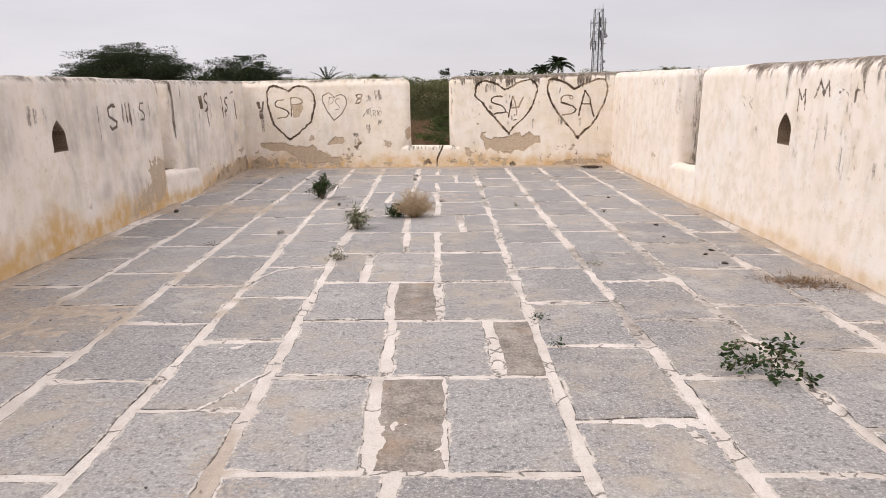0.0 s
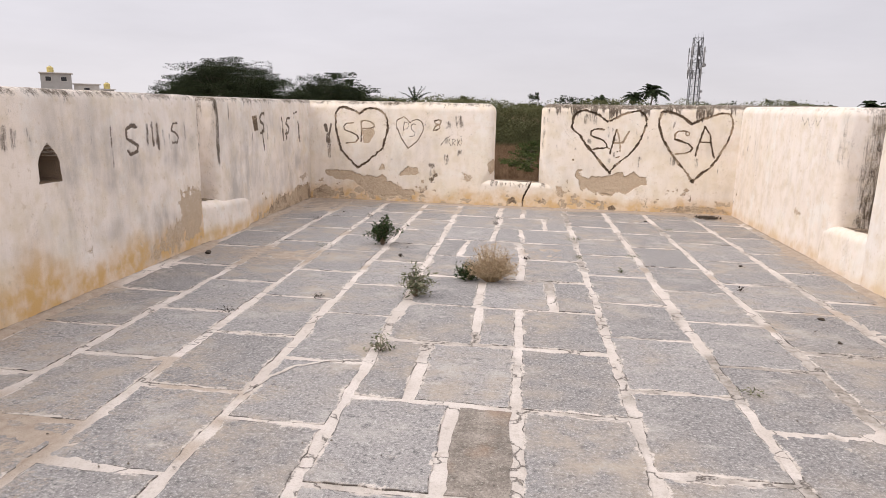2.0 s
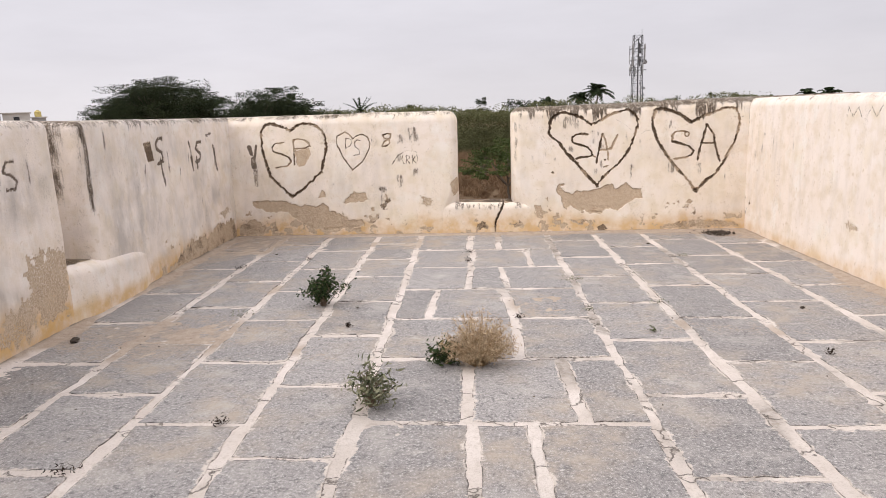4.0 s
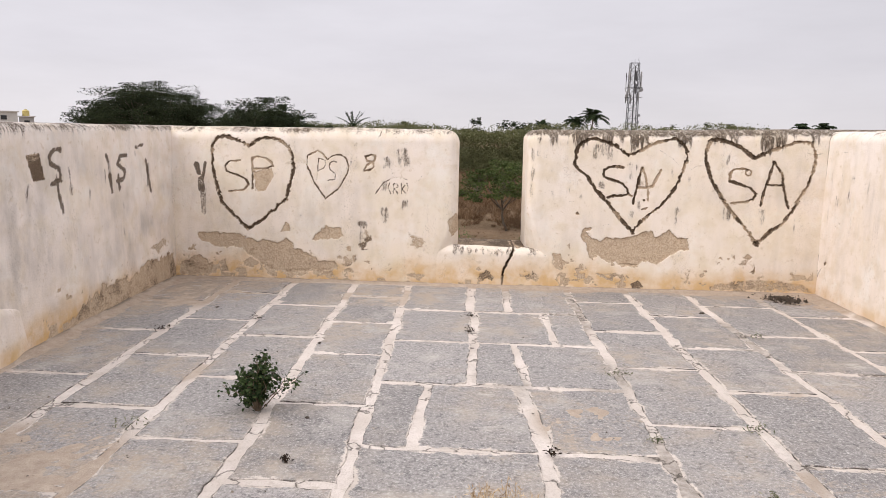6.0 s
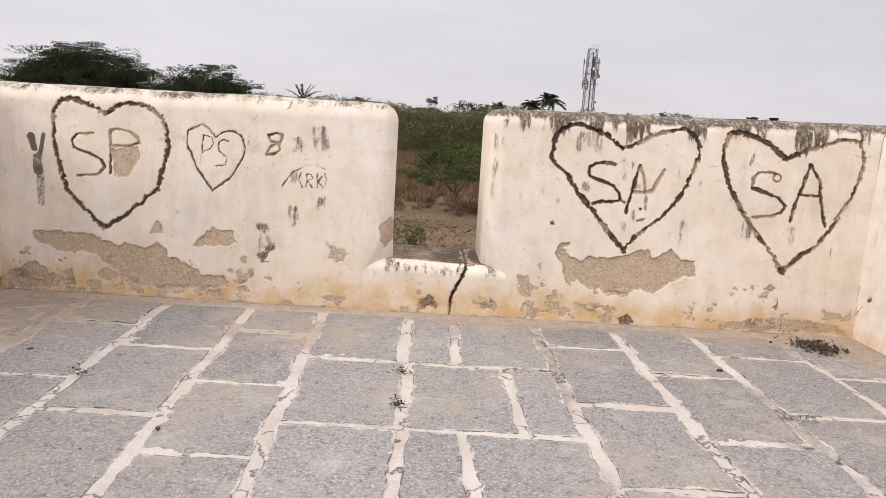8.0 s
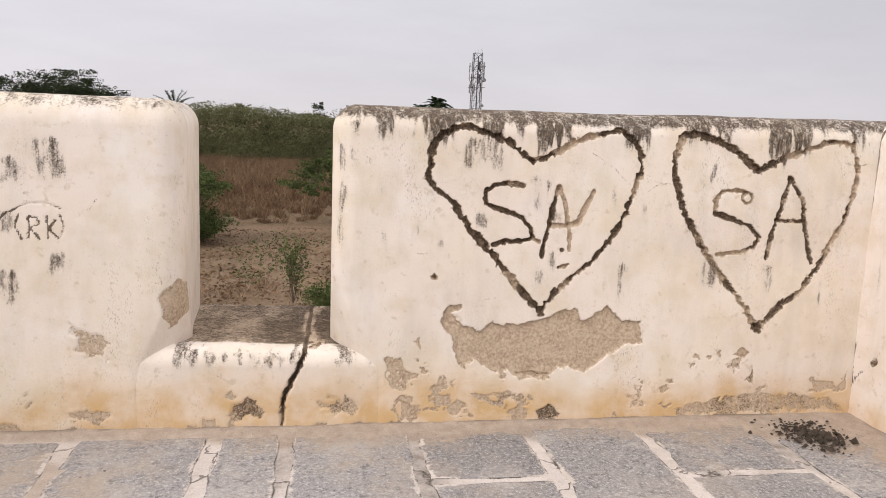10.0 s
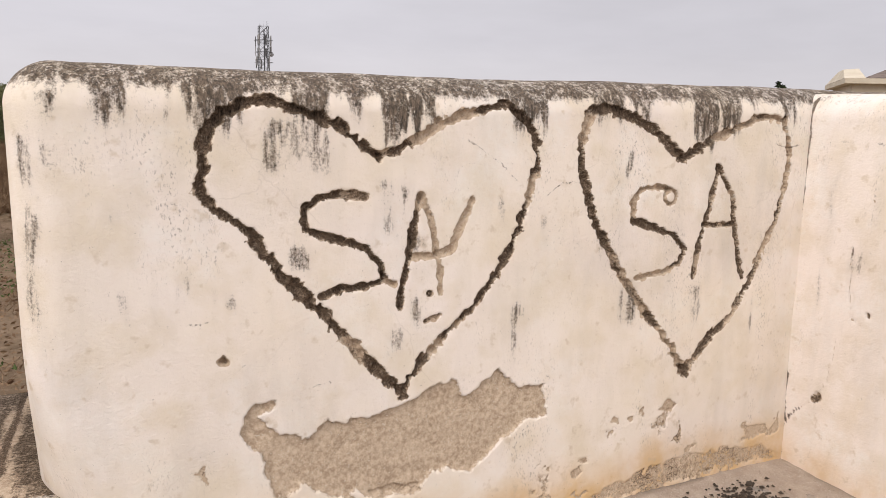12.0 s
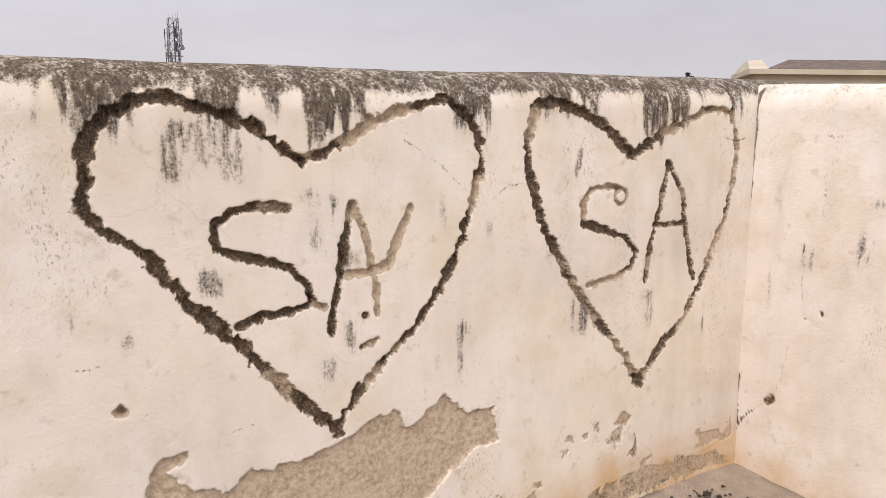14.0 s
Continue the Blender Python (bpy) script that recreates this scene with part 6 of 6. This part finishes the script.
def cell_tower(at, height, half):
    ob = thing("cell_tower", "steel lattice mobile mast crowded with panel antennas", "mast", at)
    for sx in (-1, 1):
        for sy in (-1, 1):
            t = Tubes(5)
            t.add([(sx * half * 1.15, sy * half * 1.15, -0.3), (sx * half * 0.9, sy * half * 0.9, height)], [0.09, 0.07])
            piece("leg", t.mesh("leg", STEEL), ob)
    levels = 12
    for i in range(levels):
        z0, z1 = height * i / levels, height * (i + 1) / levels
        h0, h1 = half * (1.15 - 0.25 * i / levels), half * (1.15 - 0.25 * (i + 1) / levels)
        t = Tubes(4)
        for k in range(4):
            a, b = [(-1, -1), (1, -1), (1, 1), (-1, 1)][k], [(1, -1), (1, 1), (-1, 1), (-1, -1)][k]
            t.add([(a[0] * h0, a[1] * h0, z0), (b[0] * h1, b[1] * h1, z1)], [0.045, 0.045])
            t.add([(b[0] * h0, b[1] * h0, z0), (a[0] * h1, a[1] * h1, z1)], [0.045, 0.045])
            t.add([(a[0] * h1, a[1] * h1, z1), (b[0] * h1, b[1] * h1, z1)], [0.04, 0.04])
        piece("bracing", t.mesh("bracing", STEEL), ob)
    t = Tubes(5)
    t.add([(0.15, 0, 0), (0.15, 0, height * 0.97)], [0.16, 0.14])
    piece("cable_ladder", t.mesh("cable_ladder", STEEL), ob, "dark cable run up the middle")
    rng = random.Random(9)
    for z in (height * 0.86, height * 0.74, height * 0.64):
        t = Tubes(4)
        for k in range(4):
            a, b = [(-1, -1), (1, -1), (1, 1), (-1, 1)][k], [(1, -1), (1, 1), (-1, 1), (-1, -1)][k]
            t.add([(a[0] * 1.75, a[1] * 1.75, z), (b[0] * 1.75, b[1] * 1.75, z)], [0.04, 0.04])
            t.add([(a[0] * half * 0.9, a[1] * half * 0.9, z), (a[0] * 1.75, a[1] * 1.75, z)], [0.04, 0.04])
        piece("antenna_frame", t.mesh("antenna_frame", STEEL), ob)
        for k in range(7):
            a = 2 * math.pi * k / 7 + z
            if rng.random() < 0.25 and z < height * 0.7:
                continue
            bm = bmesh.new()
            box(bm, (-0.16, -0.09, -1.1), (0.16, 0.09, 1.1))
            bmesh.ops.bevel(bm, geom=bm.edges[:], offset=0.04, segments=1, affect="EDGES")
            p = part("panel_antenna", bm, STEEL if k % 2 else ANTENNA_GREY, ob)
            p.matrix_basis = pose(1.8 * math.cos(a), 1.8 * math.sin(a), z + rng.uniform(-0.4, 0.5), 0, 0, math.degrees(a) + 90)
    for x, z, r in ((1.75, height * 0.72, 0.45), (1.5, height * 0.45, 0.35), (-1.6, height * 0.66, 0.4), (1.35, height * 0.38, 0.3)):
        bm = bmesh.new()
        bmesh.ops.create_cone(bm, cap_ends=True, segments=16, radius1=r, radius2=r * 0.9, depth=0.35)
        p = part("dish_antenna", bm, ANTENNA_GREY, ob, "pale drum-shaped dish")
        p.matrix_basis = pose(x, -0.6, z, 90, 0, 20)
    for x, y in ((-0.9, -0.9), (0.9, -0.9), (0.1, 0.6), (0.9, 0.9)):
        t = Tubes(4)
        t.add([(x, y, height - 0.5), (x, y, height + 1.0 + 0.4 * x)], [0.035, 0.02])
        piece("whip_antenna", t.mesh("whip_antenna", STEEL), ob)


cell_tower((33.8, 180, -4.0), 22.3, 1.1)


def house(label, at, turn, blocks, name="house"):
    """blocks: x0, x1, y0, y1, height, wall material."""
    ob = thing(name, label, "house", at)
    ob.rotation_euler = (0, 0, radians(turn))
    for x0, x1, y0, y1, h, material in blocks:
        bm = bmesh.new()
        box(bm, (x0, y0, -0.3), (x1, y1, h))
        part("wall", bm, material, ob)
        bm = bmesh.new()
        box(bm, (x0 - 0.35, y0 - 0.35, h), (x1 + 0.35, y1 + 0.35, h + 0.22))
        part("roof", bm, HOUSE_WHITE, ob, "flat roof slab with a low white edge")
        n = max(1, int((x1 - x0) / 3))
        for k in range(n):
            x = x0 + (k + 0.5) * (x1 - x0) / n
            bm = bmesh.new()
            box(bm, (x - 0.7, y0 - 0.06, h - 1.9), (x + 0.7, y0 - 0.01, h - 0.7))
            win = part("window", bm, HOUSE_WHITE, ob, "white-framed window")
            bm = bmesh.new()
            box(bm, (x - 0.6, y0 - 0.09, h - 1.8), (x + 0.6, y0 - 0.065, h - 0.8))
            part("pane", bm, GLASS_DARK, win)
    return ob


house("flat-roofed two-storey house, dark front and white extension", (-119.3, 161.9, -4.0), 36,
      [(-3.4, 3.2, -3, 4, 10.9, HOUSE_GREY), (3.6, 9.2, -2, 4, 8.5, HOUSE_WHITE), (9.6, 12.5, -1.5, 3, 7.4, HOUSE_GREY)])


def water_tank(at):
    bm = bmesh.new()
    bmesh.ops.create_cone(bm, cap_ends=True, segments=20, radius1=0.75, radius2=0.75, depth=1.2, matrix=Matrix.Translation((0, 0, 0.6)))
    bmesh.ops.create_cone(bm, cap_ends=True, segments=20, radius1=0.75, radius2=0.28, depth=0.35, matrix=Matrix.Translation((0, 0, 1.375)))
    ob = thing("water_tank", "yellow plastic water tank on a flat roof", "tank", at)
    part("tank_body", bm, TANK_YELLOW, ob)
    bm = bmesh.new()
    bmesh.ops.create_cone(bm, cap_ends=True, segments=14, radius1=0.3, radius2=0.26, depth=0.1, matrix=Matrix.Translation((0, 0, 1.6)))
    part("lid", bm, HOUSE_GREY, ob, "dark lid")


water_tank((-120.6, 161.5, 7.12))
water_tank((-110.6, 168.6, 3.62))


def hipped_house():
    ob = thing("house", "cream house with a weathered dark hipped roof", "house", (33.4, 34.4, -3.75))
    ob.rotation_euler = (0, 0, radians(-48))
    bm = bmesh.new()
    box(bm, (0.3, 0.3, -0.9), (21, 8.7, 7.0))
    part("wall", bm, CREAM_WALL, ob)
    bm = bmesh.new()
    ring = [bm.verts.new(p) for p in ((0.9, -0.1, 7.26), (21.4, -0.1, 7.26), (21.4, 9, 7.26), (0.9, 9, 7.26))]
    r0, r1 = bm.verts.new((2.4, 4.5, 8.0)), bm.verts.new((19.2, 4.5, 7.95))
    for fs in ((ring[0], ring[1], r1, r0), (ring[1], ring[2], r1), (ring[2], ring[3], r0, r1), (ring[3], ring[0], r0), (ring[3], ring[2], ring[1], ring[0])):
        bm.faces.new(fs)
    part("roof", bm, ROOF_DARK, ob, "dark weather-stained hipped roof")
    bm = bmesh.new()
    box(bm, (-0.1, -0.15, 7.0), (21.5, 9.1, 7.25))
    part("cornice", bm, CREAM_WALL, ob, "cream plastered cornice")
    bm = bmesh.new()
    foot = [bm.verts.new(p) for p in ((-0.1, 0.2, 7.26), (0.85, 0.2, 7.26), (0.85, 8.8, 7.26), (-0.1, 8.8, 7.26))]
    crown = [bm.verts.new(p) for p in ((0.15, 3.4, 7.86), (0.85, 3.4, 7.92), (0.85, 5.6, 7.92), (0.15, 5.6, 7.86))]
    bm.faces.new(crown)
    for i in range(4):
        bm.faces.new((foot[i], foot[(i + 1) % 4], crown[(i + 1) % 4], crown[i]))
    part("gable", bm, CREAM_WALL, ob, "cream gable end above the cornice")
    for x in (3, 8, 13, 18):
        bm = bmesh.new()
        box(bm, (x - 0.6, 0.2, 4.2), (x + 0.6, 0.285, 5.6))
        part("window", bm, GLASS_DARK, ob)


hipped_house()


# ---- the terrace: floor and slabs ----
def floor_sheet():
    X = np.arange(-3.5, 3.75, 0.025)
    Y = np.concatenate([np.arange(-4.1, 1.5, 0.1), np.arange(1.5, 12.95, 0.025)])
    a, b = np.meshgrid(X, Y, indexing="ij")
    sand = sandiness(a, b)
    z = -0.0038 + 0.005 * (fbm(a * 5, b * 5, 85, 4) - 0.5) + 0.003 * (fbm(a * 21, b * 21, 86, 3) - 0.5)
    z = z + 0.011 * np.clip(sand - 0.55 + 1.1 * (fbm(a * 14, b * 14, 87, 4) - 0.5), 0, 1)
    edge = np.minimum(np.minimum(a - joint_x(0, b), joint_x(9, b) - a), 12.74 - b)
    z = z + 0.02 * (1 - ease(edge, 0.0, 0.09))
    n, k = a.shape
    idx = np.arange(n * k).reshape(n, k)
    faces = np.stack([idx[:-1, :-1], idx[1:, :-1], idx[1:, 1:], idx[:-1, 1:]], -1).reshape(-1, 4)
    me = mesh_of("floor", np.stack([a, b, z], -1).reshape(-1, 3), faces, MORTAR, True)
    dirt = ease(fbm(a * 1.7, b * 1.1, 89, 4), 0.56, 0.69) * ease(a + 1.5, 0.0, 2.5) * 0.62 * (1 - sand)
    dirt = np.maximum(dirt, 0.8 * (1 - ease(edge, -0.02, 0.02)) * ease(fbm(a * 6, b * 6, 92, 3), 0.42, 0.58))
    for key, val in (("sand", ease(sand, 0.25, 0.6)), ("dirt", dirt)):
        me.attributes.new(key, "FLOAT", "POINT").data.foreach_set("value", val.reshape(-1).astype(np.float32))
    return tagged(new("floor", me), "worn terrace paving of grey granite slabs in pale lime mortar", "floor", kind="structure")


FLOOR = floor_sheet()


def slab(corners, material, rng):
    """One stone with a wavering outline and worn edges. corners: near left, near right, far right, far left."""
    rim = []
    for i in range(4):
        p, q = Vector(corners[i]), Vector(corners[(i + 1) % 4])
        n = max(5, int((q - p).length / 0.045))
        drift = 0.0
        side = (q - p).normalized().orthogonal()
        for k in range(n):
            f = k / n
            drift = 0.75 * drift + rng.uniform(-0.007, 0.007)
            rim.append(p.lerp(q, f) + side * (drift + rng.uniform(-0.004, 0.004)))
    mid = sum(rim, Vector((0, 0))) / len(rim)
    lift, tx, ty = rng.uniform(-0.002, 0.002), rng.uniform(-0.003, 0.003), rng.uniform(-0.003, 0.003)
    verts, n = [], len(rim)
    for inset, z in ((0.045, 0.0), (0.004, -0.0015), (0.0, -0.03)):
        for v in rim:
            w = v + (mid - v).normalized() * inset
            dx, dy = w.x - mid.x, w.y - mid.y
            verts.append((w.x, w.y, z + lift + tx * dx + ty * dy + (rng.uniform(-0.0012, 0.0012) if z == 0.0 else 0)))
    faces = [list(range(n))]
    for r in (0, 1):
        for i in range(n):
            j = (i + 1) % n
            faces.append([r * n + i, (r + 1) * n + i, (r + 1) * n + j, r * n + j])
    me = bpy.data.meshes.new("slab")
    me.from_pydata(verts, [], faces)
    me.materials.append(material)
    me.attributes.new("edge", "FLOAT", "POINT").data.foreach_set("value", [0.0] * n + [1.0] * (2 * n))
    spots = np.array(verts)
    dust = np.asarray(sandiness(spots[:, 0], spots[:, 1]))
    me.attributes.new("dust", "FLOAT", "POINT").data.foreach_set("value", dust.astype(np.float32))
    piece("slab", me, FLOOR)


def paving():
    rng = random.Random(5)
    for c in range(9):
        ys = list(CROSS[c])
        while ys[0] > -3.2:
            ys.insert(0, ys[0] - 0.88)
        while ys[-1] < 12.2:
            ys.append(ys[-1] + 0.88)
        ys = [y for y in ys if y < 12.45] + [12.72]
        for y0, y1 in zip(ys, ys[1:]):
            if y1 < -1.5:
                continue
            g = rng.uniform(0.013, 0.025)
            cuts = [0.0]
            if c == 4:
                cuts += list(SPLITS.get(round(y0, 2), ((0.2, 0.2),)))
            bounds = [(lambda y, i=c: joint_x(i, y))]
            if c == 4:
                for x in cuts[1:]:
                    bounds.append(lambda y, x=x, y0=y0, y1=y1: x[0] + (x[1] - x[0]) * (y - y0) / (y1 - y0))
            bounds.append(lambda y, i=c + 1: joint_x(i, y))
            for k in range(len(bounds) - 1):
                wl = 0.027 if k == 0 else rng.uniform(0.021, 0.032)
                wr = 0.027 if k == len(bounds) - 2 else rng.uniform(0.021, 0.032)
                wl, wr = wl * rng.uniform(0.8, 1.25), wr * rng.uniform(0.8, 1.25)
                if c == 4 and (round(y0, 2), k) == TIGHT:
                    wr = 0.005
                if c == 4 and (round(y0, 2), k - 1) == TIGHT:
                    wl = 0.005
                if c == 0 and k == 0:
                    wl = 0.06
                if c == 8:
                    wr = 0.06
                f0, f1 = y0 + g * rng.uniform(0.7, 1.2), y1 - g * rng.uniform(0.7, 1.2)
                brown = c == 4 and (round(y0, 2), k) in BROWN
                slab([(bounds[k](f0) + wl, f0), (bounds[k + 1](f0) - wr, f0), (bounds[k + 1](f1) - wr, f1), (bounds[k](f1) + wl, f1)], BROWN_SLAB if brown else SLAB, rng)


paving()


def mortar_smear(pts, width, seed):
    """A thin streak of lime trowelled over the stones."""
    rng = random.Random(seed)
    verts, faces = [], []
    for i, (a, b) in enumerate(zip(pts, pts[1:])):
        for k in range(8):
            f = (8 * i + k) / (8 * (len(pts) - 1))
            c, way = Vector(a).lerp(Vector(b), k / 8), (Vector(b) - Vector(a)).normalized().orthogonal()
            w = width * (0.35 + 0.65 * math.sin(math.pi * min(1, f + 0.08))) * rng.uniform(0.6, 1.25)
            c = c + way * rng.uniform(-0.006, 0.006)
            verts += [(*(c - way * w), 0.001), (*c, 0.0062), (*(c + way * w), 0.001)]
    for i in range(len(verts) // 3 - 1):
        j = 3 * i
        faces += [[j, j + 1, j + 4, j + 3], [j + 1, j + 2, j + 5, j + 4]]
    piece("mortar_smear", mesh_of("mortar_smear", verts, faces, MORTAR, True), FLOOR, "thin pale streak of lime mortar across a slab")


mortar_smear([(-1.12, 5.45), (-1.08, 5.70), (-1.0, 5.88), (-0.85, 6.0), (-0.64, 6.06)], 0.013, 3)
mortar_smear([(-0.74, 3.45), (-0.66, 3.60), (-0.60, 3.75), (-0.51, 3.93)], 0.014, 5)
